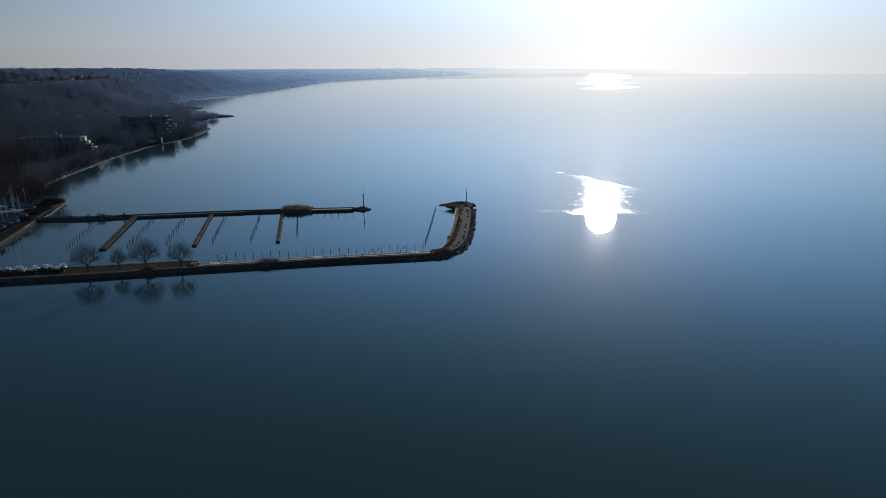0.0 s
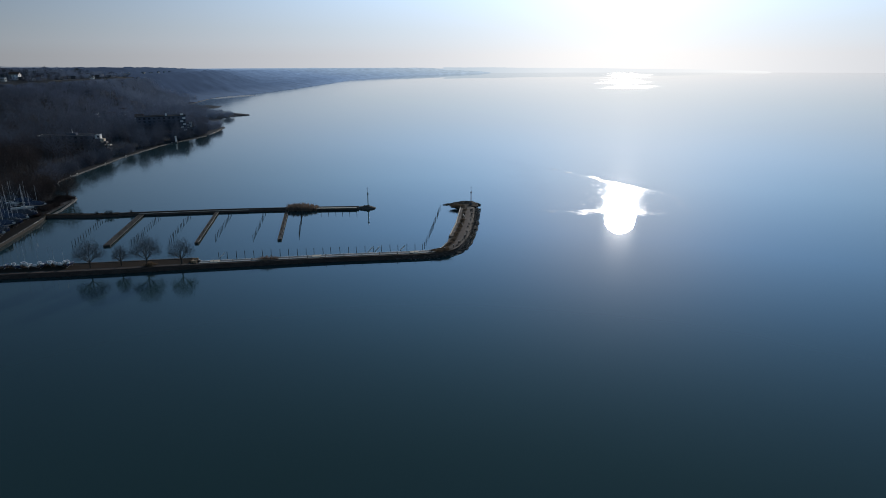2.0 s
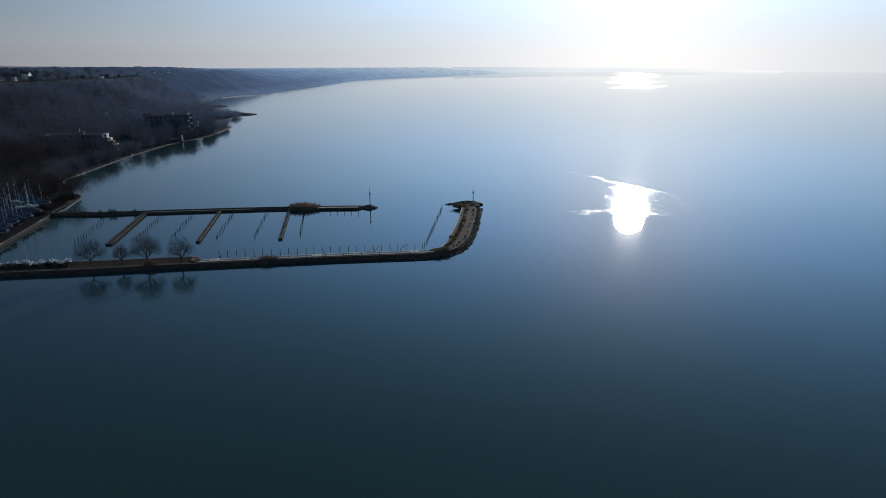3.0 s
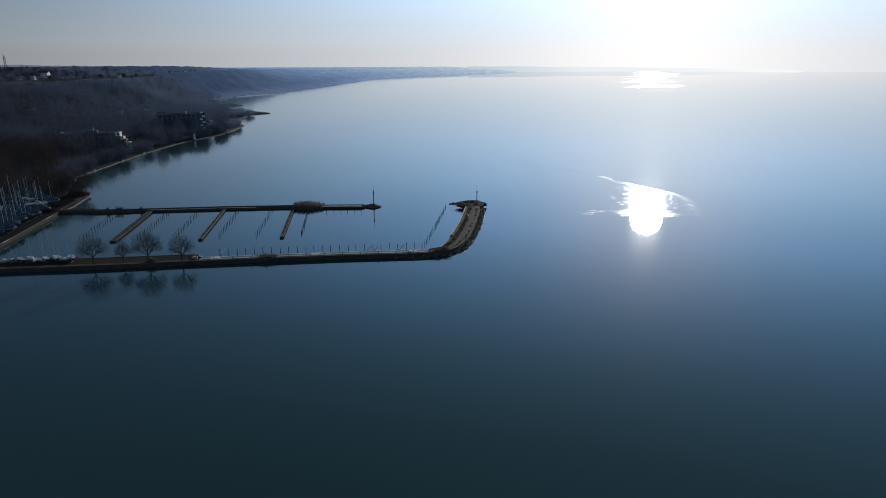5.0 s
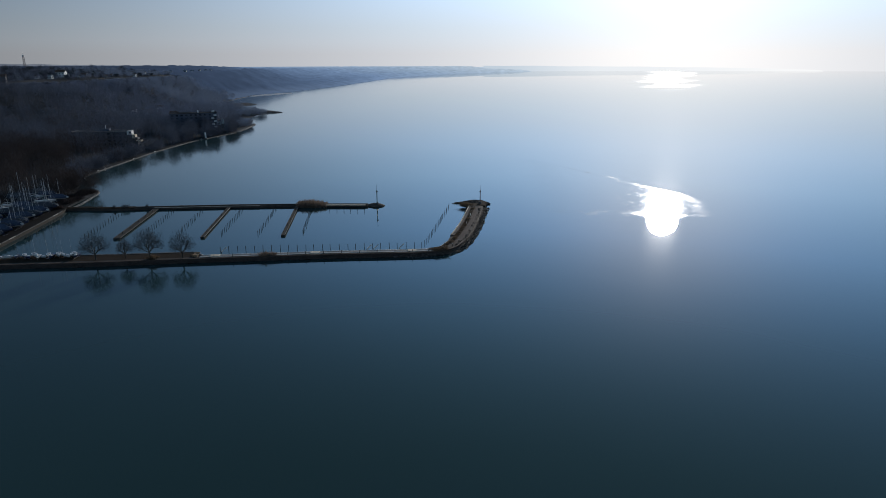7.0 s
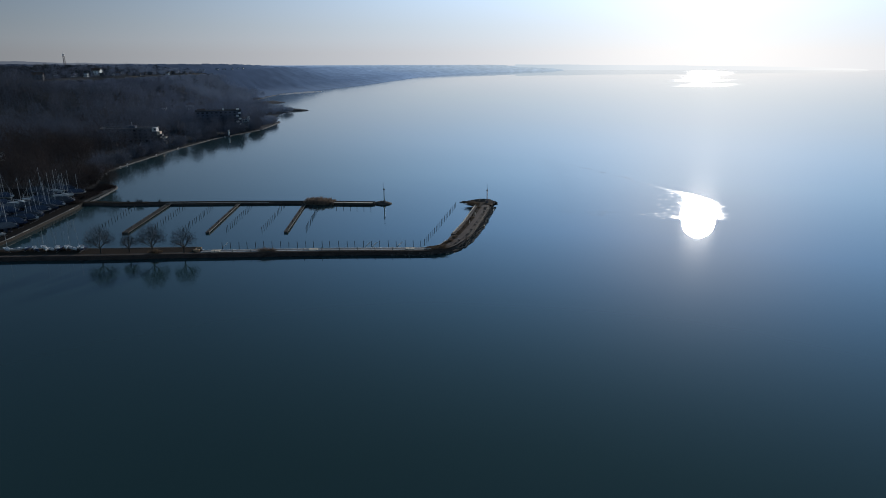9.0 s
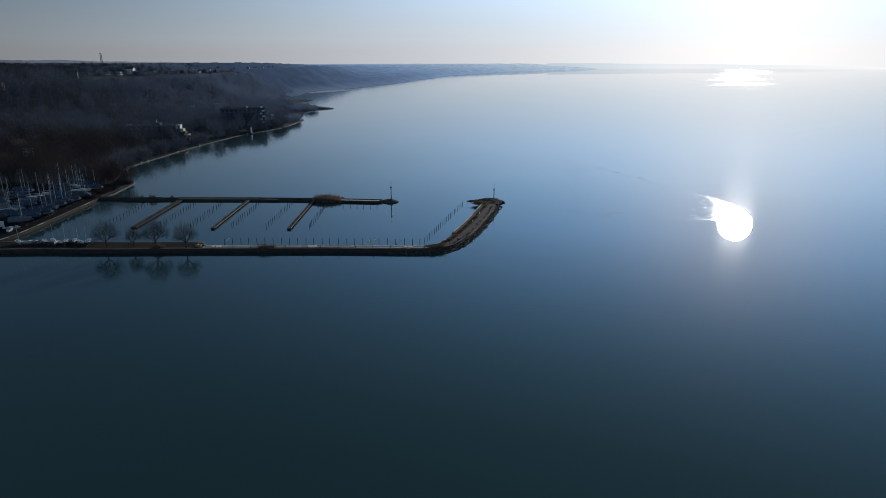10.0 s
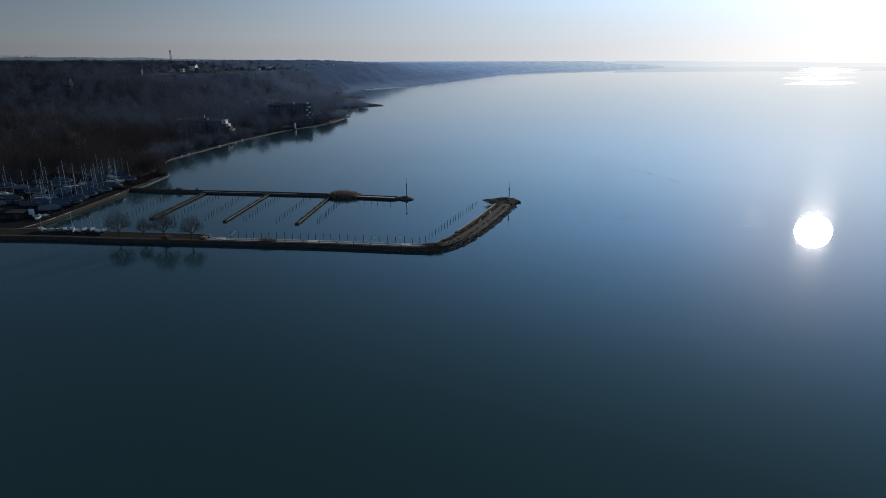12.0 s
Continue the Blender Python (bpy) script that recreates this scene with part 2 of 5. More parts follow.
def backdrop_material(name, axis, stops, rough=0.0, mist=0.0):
    """A far shore that glows in painted haze colours: paler the farther it lies."""
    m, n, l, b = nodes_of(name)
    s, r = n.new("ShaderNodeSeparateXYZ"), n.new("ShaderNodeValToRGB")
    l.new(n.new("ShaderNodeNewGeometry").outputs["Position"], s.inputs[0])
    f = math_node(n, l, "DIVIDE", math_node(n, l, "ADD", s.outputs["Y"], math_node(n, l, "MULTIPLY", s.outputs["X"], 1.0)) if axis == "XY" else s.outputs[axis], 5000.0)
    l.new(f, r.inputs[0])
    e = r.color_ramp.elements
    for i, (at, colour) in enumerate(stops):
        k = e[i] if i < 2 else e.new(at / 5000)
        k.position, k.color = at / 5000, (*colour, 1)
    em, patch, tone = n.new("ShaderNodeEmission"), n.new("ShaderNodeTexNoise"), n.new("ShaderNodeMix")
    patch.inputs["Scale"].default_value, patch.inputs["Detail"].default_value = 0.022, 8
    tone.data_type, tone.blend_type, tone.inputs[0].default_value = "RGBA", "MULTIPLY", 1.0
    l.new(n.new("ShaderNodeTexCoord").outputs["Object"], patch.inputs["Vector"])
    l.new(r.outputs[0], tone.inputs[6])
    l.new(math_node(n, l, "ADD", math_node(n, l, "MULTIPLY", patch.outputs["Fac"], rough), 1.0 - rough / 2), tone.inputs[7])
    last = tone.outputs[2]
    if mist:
        # low mist over the water, painted as a paler glow at the shore's foot
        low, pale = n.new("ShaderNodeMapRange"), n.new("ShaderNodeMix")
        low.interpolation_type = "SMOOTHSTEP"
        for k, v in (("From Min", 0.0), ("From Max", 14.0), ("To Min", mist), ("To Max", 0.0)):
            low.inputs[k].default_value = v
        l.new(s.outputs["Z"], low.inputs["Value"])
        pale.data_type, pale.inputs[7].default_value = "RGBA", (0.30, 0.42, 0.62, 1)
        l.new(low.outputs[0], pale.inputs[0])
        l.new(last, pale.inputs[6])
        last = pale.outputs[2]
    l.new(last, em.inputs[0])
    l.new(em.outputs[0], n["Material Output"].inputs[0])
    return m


WATER = water_material()
STONE = surface("dark_armour_stone", (0.040, 0.032, 0.028), (0.125, 0.104, 0.090), 0.35, 3.0, 0.85, bump=0.5, vary=0.5)
WALLSTONE = surface("wet_wall_stone", (0.044, 0.031, 0.026), (0.088, 0.063, 0.052), 0.4, 2.5, 0.85, bump=0.4, vary=0.15)
WETSTONE = surface("wet_waterline_stone", (0.10, 0.095, 0.09), (0.24, 0.23, 0.22), 0.4, 2.5, 0.3, bump=0.1, vary=0.4)
CONCRETE = surface("pale_concrete", (0.52, 0.49, 0.45), (0.74, 0.70, 0.65), 0.3, 5.0, 0.55, bump=0.2)
OLDCONC = surface("weathered_concrete", (0.075, 0.073, 0.073), (0.155, 0.151, 0.149), 0.3, 5.0, 0.8, bump=0.3)
PAVING = surface("grey_paving", (0.17, 0.16, 0.155), (0.31, 0.295, 0.28), 0.3, 5.0, 0.8, bump=0.2)
WARMSTONE = surface("warm_paving", (0.58, 0.48, 0.37), (0.78, 0.66, 0.52), 0.4, 4.0, 0.75, bump=0.2)
GRAVEL = surface("gravel_road", (0.085, 0.067, 0.059), (0.19, 0.153, 0.135), 0.5, 9.0, 0.9, bump=0.4)
LAWN = surface("winter_grass", (0.023, 0.017, 0.013), (0.048, 0.035, 0.026), 0.12, 6.0, 0.95, bump=0.6)
WOOD = surface("weathered_timber", (0.028, 0.025, 0.023), (0.074, 0.064, 0.056), 0.8, 12.0, 0.85, bump=0.3, vary=0.3)
PILEWOOD = surface("pile_timber", (0.012, 0.011, 0.010), (0.04, 0.034, 0.028), 0.8, 10.0, 0.85, bump=0.3)
BARK = surface("winter_bark", (0.040, 0.034, 0.028), (0.11, 0.095, 0.08), 0.6, 6.0, 0.95, bump=0.4)
TWIG = surface("bare_twigs", (0.056, 0.053, 0.052), (0.120, 0.112, 0.110), 0.02, 1.0, 0.95, bump=0.0, vary=0.6)
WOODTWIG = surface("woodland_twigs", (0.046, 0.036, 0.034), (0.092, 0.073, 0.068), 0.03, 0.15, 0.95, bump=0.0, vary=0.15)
# twig tones with distance haze put into the colour: bluer, paler where thicker
HAZEWOOD_LIGHT = surface("light_haze_twigs", (0.108, 0.118, 0.146), (0.148, 0.160, 0.198), 0.03, 0.15, 0.95, bump=0.0, vary=0.06)
HAZEWOOD_DARK = surface("dark_haze_twigs", (0.050, 0.053, 0.066), (0.072, 0.076, 0.094), 0.02, 0.08, 0.95, bump=0.0, vary=0.06)
HAZEWOOD_MID = surface("mid_haze_twigs", (0.170, 0.190, 0.245), (0.215, 0.240, 0.305), 0.02, 0.08, 0.95, bump=0.0, vary=0.06)
HAZEWOOD_FULL = surface("full_haze_twigs", (0.250, 0.280, 0.350), (0.320, 0.360, 0.440), 0.03, 0.15, 0.95, bump=0.0, vary=0.06)
FIRWOOD = surface("dark_fir_needles", (0.028, 0.036, 0.036), (0.046, 0.056, 0.056), 0.03, 0.15, 0.95, bump=0.0, vary=0.2)
# reed paled and greyed, distance haze put into its colour
HAZEREED = surface("hazed_far_reed", (0.12, 0.122, 0.132), (0.185, 0.188, 0.20), 0.05, 0.6, 0.9, bump=0.0, vary=0.3)
LITTER = surface("leaf_litter_ground", (0.032, 0.034, 0.038), (0.058, 0.060, 0.065), 0.012, 0.3, 0.95, bump=0.5, depth=0.4)
REED = surface("dry_reed", (0.165, 0.12, 0.092), (0.31, 0.232, 0.178), 0.3, 3.0, 0.9, bump=0.0, vary=0.6)
SCRUB = surface("brown_scrub", (0.10, 0.072, 0.05), (0.24, 0.175, 0.12), 0.3, 3.0, 0.9, bump=0.0, vary=0.6)
for thin, share in ((REED, 0.32), (SCRUB, 0.32), (HAZEREED, 0.4), (WOODTWIG, 0.1), (HAZEWOOD_LIGHT, 0.1), (HAZEWOOD_DARK, 0.1), (HAZEWOOD_MID, 0.1), (HAZEWOOD_FULL, 0.1)):
    # dry leaves and thin twigs let some of the low sun past
    n, l = thin.node_tree.nodes, thin.node_tree.links
    leaf, both = n.new("ShaderNodeBsdfTranslucent"), n.new("ShaderNodeMixShader")
    l.new(n["Principled BSDF"].inputs["Base Color"].links[0].from_socket, leaf.inputs[0])
    both.inputs[0].default_value = share
    l.new(n["Principled BSDF"].outputs[0], both.inputs[1])
    l.new(leaf.outputs[0], both.inputs[2])
    l.new(both.outputs[0], n["Material Output"].inputs[0])
STEEL = surface("galvanised_steel", (0.40, 0.41, 0.42), (0.58, 0.59, 0.60), 0.6, 8.0, 0.42, 0.8, bump=0.1)
REDPAINT = surface("red_paint", (0.12, 0.025, 0.022), (0.19, 0.04, 0.034), 0.6, 8.0, 0.5, bump=0.1)
GREENPAINT = surface("green_paint", (0.018, 0.07, 0.04), (0.026, 0.11, 0.06), 0.6, 8.0, 0.5, bump=0.1)
# the far land glows, with distance haze already in these colours
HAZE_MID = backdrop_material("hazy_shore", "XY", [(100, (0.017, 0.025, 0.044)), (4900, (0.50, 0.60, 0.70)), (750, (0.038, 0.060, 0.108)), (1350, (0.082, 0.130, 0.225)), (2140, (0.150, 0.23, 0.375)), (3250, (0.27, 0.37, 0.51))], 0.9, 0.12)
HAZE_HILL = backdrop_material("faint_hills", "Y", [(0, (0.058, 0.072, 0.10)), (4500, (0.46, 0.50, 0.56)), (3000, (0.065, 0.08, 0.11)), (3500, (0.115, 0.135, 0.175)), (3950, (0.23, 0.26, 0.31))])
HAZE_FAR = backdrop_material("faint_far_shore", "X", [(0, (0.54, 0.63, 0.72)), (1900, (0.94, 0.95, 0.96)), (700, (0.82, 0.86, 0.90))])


# ---------------------------------------------------------------- mesh helpers
def mesh_of(name, verts, faces, material, smooth=False):
    me = bpy.data.meshes.new(name)
    me.from_pydata([tuple(v) for v in verts], [], [tuple(f) for f in faces])
    me.materials.append(material)
    if smooth:
        me.polygons.foreach_set("use_smooth", [True] * len(me.polygons))
    me.update()
    return me


def from_arrays(name, verts, faces, material, parent=None, label=""):
    ob = new(name, mesh_of(name, verts, faces, material))
    if parent is not None:
        ob.parent = parent
    if label:
        ob["label"] = label
    return ob


def part(name, bm, material, parent=None, label="", smooth=False):
    """Links a bmesh as one mesh object under a thing or a part."""
    me = bpy.data.meshes.new(name)
    bmesh.ops.recalc_face_normals(bm, faces=bm.faces)
    bm.to_mesh(me)
    bm.free()
    me.materials.append(material)
    if smooth:
        me.polygons.foreach_set("use_smooth", [True] * len(me.polygons))
    ob = new(name, me)
    if parent is not None:
        ob.parent = parent
    if label:
        ob["label"] = label
    return ob


def thing(name, label, category, group="", kind="", at=None):
    ob = new(name)
    ob.empty_display_size = 0.5
    if at is not None:
        ob.matrix_basis = at
    return tagged(ob, label, category, group, kind)


def box(bm, x0, x1, y0, y1, z0, z1, bevel=0.0, m=None):
    r = bmesh.ops.create_cube(bm, size=1.0)
    t = Matrix.LocRotScale(((x0 + x1) / 2, (y0 + y1) / 2, (z0 + z1) / 2), None, (x1 - x0, y1 - y0, z1 - z0))
    bmesh.ops.transform(bm, matrix=(m @ t) if m else t, verts=r["verts"])
    if bevel:
        es = list({e for v in r["verts"] for e in v.link_edges})
        bmesh.ops.bevel(bm, geom=es, offset=bevel, segments=1, affect="EDGES")


def rod(bm, a, b, ra, rb, sides=6):
    a, b = Vector(a), Vector(b)
    d = b - a
    r = bmesh.ops.create_cone(bm, cap_ends=True, segments=sides, radius1=ra, radius2=rb, depth=d.length)
    q = d.to_track_quat("Z", "Y").to_matrix().to_4x4()
    bmesh.ops.transform(bm, matrix=Matrix.Translation((a + b) / 2) @ q, verts=r["verts"])


class Way:
    """A line on the plan, with its length, side and points at any distance along it."""

    def __init__(self, pts, step=2.0):
        p = np.array(pts, float)
        seg = np.r_[0, np.cumsum(np.hypot(*np.diff(p, axis=0).T))]
        n = max(2, int(seg[-1] / step) + 1)
        self.s = np.linspace(0, seg[-1], n)
        q = np.stack([np.interp(self.s, seg, p[:, 0]), np.interp(self.s, seg, p[:, 1])], 1)
        for _ in range(3):
            q[1:-1] = (q[:-2] + 2 * q[1:-1] + q[2:]) / 4
        self.p = q
        t = np.gradient(q, axis=0)
        t /= np.hypot(*t.T)[:, None]
        self.t, self.n = t, np.stack([-t[:, 1], t[:, 0]], 1)
        self.length = seg[-1]

    def at(self, s, off=0.0):
        x = np.interp(s, self.s, self.p[:, 0]) + off * np.interp(s, self.s, self.n[:, 0])
        y = np.interp(s, self.s, self.p[:, 1]) + off * np.interp(s, self.s, self.n[:, 1])
        return float(x), float(y)

    def heading(self, s):
        return math.degrees(math.atan2(np.interp(s, self.s, self.t[:, 1]), np.interp(s, self.s, self.t[:, 0])))

    def near(self, x, y):
        return float(self.s[np.argmin(np.hypot(self.p[:, 0] - x, self.p[:, 1] - y))])


def sweep(name, way, section, material, s0=None, s1=None, parent=None, label="", wobble=0.0):
    """A solid swept along a way. section(s) gives the loop of (offset, height) round its cross-cut."""
    s0, s1 = 0.0 if s0 is None else s0, way.length if s1 is None else s1
    ss = np.linspace(s0, s1, max(2, int((s1 - s0) / 2.0) + 1))
    verts, k = [], len(section(s0))
    for s in ss:
        for o, z in section(s):
            x, y = way.at(s, o + (noise.noise((s * 0.6, o, z)) * wobble if wobble else 0))
            verts.append((x, y, z))
    faces = []
    for i in range(len(ss) - 1):
        for j in range(k):
            a, b = i * k + j, i * k + (j + 1) % k
            faces.append((a, a + k, b + k, b))
    faces.append(tuple(range(k)))
    faces.append(tuple(range((len(ss) - 1) * k, len(ss) * k))[::-1])
    ob = from_arrays(name, verts, faces, material, parent, label)
    bm = bmesh.new()
    bm.from_mesh(ob.data)
    bmesh.ops.recalc_face_normals(bm, faces=bm.faces)
    bm.to_mesh(ob.data)
    bm.free()
    return ob


ROCK = np.array([(1, 0, 0), (-1, 0, 0), (0, 1, 0), (0, -1, 0), (0, 0, 1), (0, 0, -1), (.62, .62, .5), (-.62, .62, .5), (.62, -.62, .5), (-.62, -.62, .5)], float)
ROCK_FACES = [(0, 6, 8), (1, 9, 7), (2, 7, 6), (3, 8, 9), (4, 6, 7), (4, 7, 9), (4, 9, 8), (4, 8, 6), (0, 2, 6), (2, 1, 7), (1, 3, 9), (3, 0, 8), (0, 5, 2), (2, 5, 1), (1, 5, 3), (3, 5, 0)]


def rocks(name, spots, material, parent=None, label="", seed=1):
    """Rough blocks, each its own lump: spots of (x, y, z, size)."""
    rng = np.random.default_rng(seed)
    verts, faces = [], []
    for x, y, z, r in spots:
        a = rng.uniform(0, 2 * np.pi)
        turn = np.array([[np.cos(a), -np.sin(a), 0], [np.sin(a), np.cos(a), 0], [0, 0, 1]])
        v = (ROCK * rng.uniform(0.65, 1.2, (10, 1))) * (r * np.array([rng.uniform(0.8, 1.4), rng.uniform(0.7, 1.1), rng.uniform(0.5, 0.85)]))
        base = len(verts)
        verts.extend((v @ turn.T + (x, y, z)).tolist())
        faces.extend(tuple(base + i for i in f) for f in ROCK_FACES)
    return tagged(from_arrays(name, verts, faces, material, parent, label), kind="stuff")


def blades(name, spots, material, parent=None, label="", seed=2, width=0.06):
    """Upright stalks: spots of (x, y, z, height)."""
    rng = np.random.default_rng(seed)
    p = np.array(spots, float)
    a, lean = rng.uniform(0, 2 * np.pi, len(p)), rng.normal(0, 0.16, (len(p), 2))
    d = np.stack([np.cos(a), np.sin(a), 0 * a], 1) * width
    top = p[:, :3] + np.c_[lean * p[:, 3:], p[:, 3]]
    v = np.stack([p[:, :3] - d, p[:, :3] + d, top], 1).reshape(-1, 3)
    f = np.arange(len(v)).reshape(-1, 3)
    return tagged(from_arrays(name, v.tolist(), f.tolist(), material, parent, label), kind="stuff")


# ---------------------------------------------------------------- the lake
lake = thing("lake", "calm blue-green lake water mirroring the low sun", "lake", kind="structure")
ring = [(30 + 4985 * math.cos(2 * math.pi * i / 96), 10 + 4985 * math.sin(2 * math.pi * i / 96), 0.0) for i in range(96)]
tagged(from_arrays("water", [(30, 10, 0)] + ring, [(0, i + 1, (i + 1) % 96 + 1) for i in range(96)], WATER, lake), kind="structure")

# ---------------------------------------------------------------- the land
COAST_Y = [-600, 60, 150, 178, 186, 196, 206, 223, 243, 258, 266, 275, 300, 330, 352, 388, 450, 523, 577, 600, 660, 716, 780, 850, 900, 960, 1040, 1100, 1200, 1325, 1400, 1800, 2340, 2850, 3780, 4900]
COAST_X = [-520, -330, -230, -176, -163, -161.5, -163, -167, -172, -175.8, -179, -183, -199, -216, -229, -234, -242.5, -246, -238, -238.5, -262, -283, -310, -330, -380, -425, -450, -464, -484, -500, -476, -455, -460, -458, -275, 330]


def coast(y):
    return float(np.interp(y, COAST_Y, COAST_X))


def bluff(y):
    """How far in from the shore the edge of the plateau lies, and its height."""
    far = float(np.interp(y, [-600, 300, 500, 733, 840, 914, 1060, 1250, 1500, 2300], [600, 430, 340, 270, 240, 170, 118, 105, 170, 420]))
    return far, float(np.interp(y, [1500, 3200], [44.5, 23]))


def inland_height(d, y):
    """Height of the ground d metres in from the shore: a wooded slope, a bluff, then the plateau."""
    def ease(v, a, b):
        t = min(max((v - a) / (b - a), 0), 1)
        return t * t * (3 - 2 * t)
    edge, top = bluff(y)
    low = 1.1 - 0.6 * (1 - ease(d, 3, 25)) * ease(y, 290, 340) + 1.4 * ease(d, 15, 80) + 8 * ease(d, 60, 260)
    return low + (top - low + noise.noise((d * 0.004, y * 0.004, 3.0)) * min(max((d - edge) / 200, 0), 1.5)) * ease(d, max(30, edge - 180), edge) + 3.2 * ease(d, edge, edge + 55)


def land_sheet():
    ys = sorted(set(list(np.arange(-600, 1000, 8.0)) + list(np.arange(1000, 1321, 20.0))))
    ds = [-2.0, 0.0, 0.6, 3, 8, 16, 30, 50, 80, 110, 150, 200, 260, 330, 410, 500, 600, 720, 860, 1050, 1300, 1700, 2300, 3100]
    verts, faces = [], []
    for y in ys:
        x = coast(y)
        for d in ds:
            z = -1.2 if d < 0 else (0.2 if d == 0 else inland_height(d, y))
            w = 0 if d < 1 or 180 < y < 300 else noise.noise((x * 0.03 + d * 0.05, y * 0.05, 0)) * min(1.0, d / 60)
            verts.append((x - d + noise.noise((0.0, y * 0.11, 5.0)) * (0 if 180 < y < 300 else 1.2), y, z + w))
    k = len(ds)
    for i in range(len(ys) - 1):
        for j in range(k - 1):
            a = i * k + j
            faces.append((a, a + k, a + k + 1, a + 1))
    ob = tagged(from_arrays("ground", verts, faces, LITTER), "wooded shore rising from the lake, brown winter ground", "land", kind="structure")
    return ob


land_sheet()


def low_spit(name, pts, z, material, label, category):
    """A low tongue of land with a gently domed top."""
    p = np.array(pts, float)
    c = p.mean(0)
    verts, faces, n = [], [], len(p)
    for f, h in ((1.06, -0.8), (1.0, 0.05), (0.86, z * 0.8), (0.4, z)):
        for q in p:
            v = c + (q - c) * f
            verts.append((v[0], v[1], h))
    verts.append((c[0], c[1], z * 1.05))
    for r in range(3):
        for i in range(n):
            faces.append((r * n + i, r * n + (i + 1) % n, (r + 1) * n + (i + 1) % n, (r + 1) * n + i))
    faces += [(3 * n + i, 3 * n + (i + 1) % n, 4 * n) for i in range(n)]
    return tagged(from_arrays(name, verts, faces, material), label, category, kind="structure")


SAND = surface("pale_beach", (0.10, 0.10, 0.105), (0.19, 0.19, 0.195), 0.1, 3.0, 0.9, bump=0.2)
SANDBAR = surface("bright_sand", (0.40, 0.42, 0.46), (0.58, 0.60, 0.64), 0.1, 3.0, 0.9, bump=0.2)
low_spit("beach_spit", [(-181, 268), (-184, 280), (-189.5, 305), (-193, 311), (-204, 316), (-206, 290), (-196, 270)], 1.0, LITTER, "wooded point with a pale beach edge", "shore point")
# headland, cape and reed bank share the colour with painted haze
low_spit("headland", [(-236, 598), (-239, 615), (-247, 672), (-252, 680), (-275, 690), (-290, 640), (-262, 600)], 0.9, HAZEREED, "low wooded headland edged with pale stone", "headland")
low_spit("reed_cape", [(-270, 712), (-283, 720), (-291, 770), (-297, 806), (-286, 836), (-291, 845), (-310, 852), (-345, 860), (-340, 760)], 0.6, HAZEREED, "low cape fringed with dry reed", "cape")
low_spit("reed_bank", [(-428, 950), (-384, 956), (-376, 985), (-381, 1022), (-402, 1034), (-455, 1045)], 0.5, HAZEREED, "thin bank of dry reed off the shore", "reed bank")
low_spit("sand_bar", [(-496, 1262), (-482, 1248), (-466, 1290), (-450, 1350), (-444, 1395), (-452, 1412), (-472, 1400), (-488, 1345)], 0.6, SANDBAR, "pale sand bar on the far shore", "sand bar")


low_spit("strand", [(-456, 1040), (-449, 1045), (-466, 1120), (-481, 1200), (-494, 1270), (-500, 1268), (-486, 1195), (-468, 1110)], 0.5, SAND, "narrow pale strand on the far shore", "beach")


def far_shore(name, pts, height, material, label, seed):
    """A distant line of wooded hills."""
    way = Way(pts, 25.0)
    verts, faces = [], []
    for i, s in enumerate(way.s):
        x, y = way.at(s)
        xb, yb = way.at(s, 90)
        h = height(s / way.length) * (1 + 0.10 * noise.noise((s * 0.004, seed, 0)) + 0.05 * noise.noise((s * 0.03, seed, 1)))
        verts += [(x, y, -1), (x, y, h * 0.35), (x * 0.7 + xb * 0.3, y * 0.7 + yb * 0.3, h * 0.8), (xb, yb, h)]
    for i in range(len(way.s) - 1):
        faces += [(4 * i + j, 4 * i + 4 + j, 4 * i + 5 + j, 4 * i + 1 + j) for j in range(3)]
    return tagged(from_arrays(name, verts, faces, material), label, "far shore", kind="structure")


def hazy_land():
    """The wooded land far along the lake, its haze painted into a glowing surface."""
    ys = [1138] + list(np.arange(1140, 2400, 11.0)) + list(np.arange(2400, 4850, 60.0))
    ds = [0.0, 0.5] + list(np.arange(12, 420, 14.0)) + list(np.arange(430, 1500, 28.0)) + [1600, 1800, 2100, 2500, 3000, 4000]
    verts, faces, k = [], [], len(ds)
    for y in ys:
        for d in ds:
            gap = max(0, 1 - abs(d - bluff(y)[0] - 14) / 46) ** 0.5
            h = 0 if d == 0 or y == 1138 else inland_height(d, y) + 10 * min(1, d / 60) * (1 - 0.85 * gap) + 1.3 * noise.noise((d * 0.03, y * 0.012, 9.0)) + 2.0 * noise.noise((d * 0.05, y * 0.05, 2.0)) + random.uniform(-2.3, 2.3)
            verts.append((coast(y) - d, y, h))
    for i in range(len(ys) - 1):
        for j in range(k - 1):
            a = i * k + j
            faces.append((a, a + k, a + k + 1, a + 1))
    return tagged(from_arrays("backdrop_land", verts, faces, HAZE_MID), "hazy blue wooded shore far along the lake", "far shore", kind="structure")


hazy_land()
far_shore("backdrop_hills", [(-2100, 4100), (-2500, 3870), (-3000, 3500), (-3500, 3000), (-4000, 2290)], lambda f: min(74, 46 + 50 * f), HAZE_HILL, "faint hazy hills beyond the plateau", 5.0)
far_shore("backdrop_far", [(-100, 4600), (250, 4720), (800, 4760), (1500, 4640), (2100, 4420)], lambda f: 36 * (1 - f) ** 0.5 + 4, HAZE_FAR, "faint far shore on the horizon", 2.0)

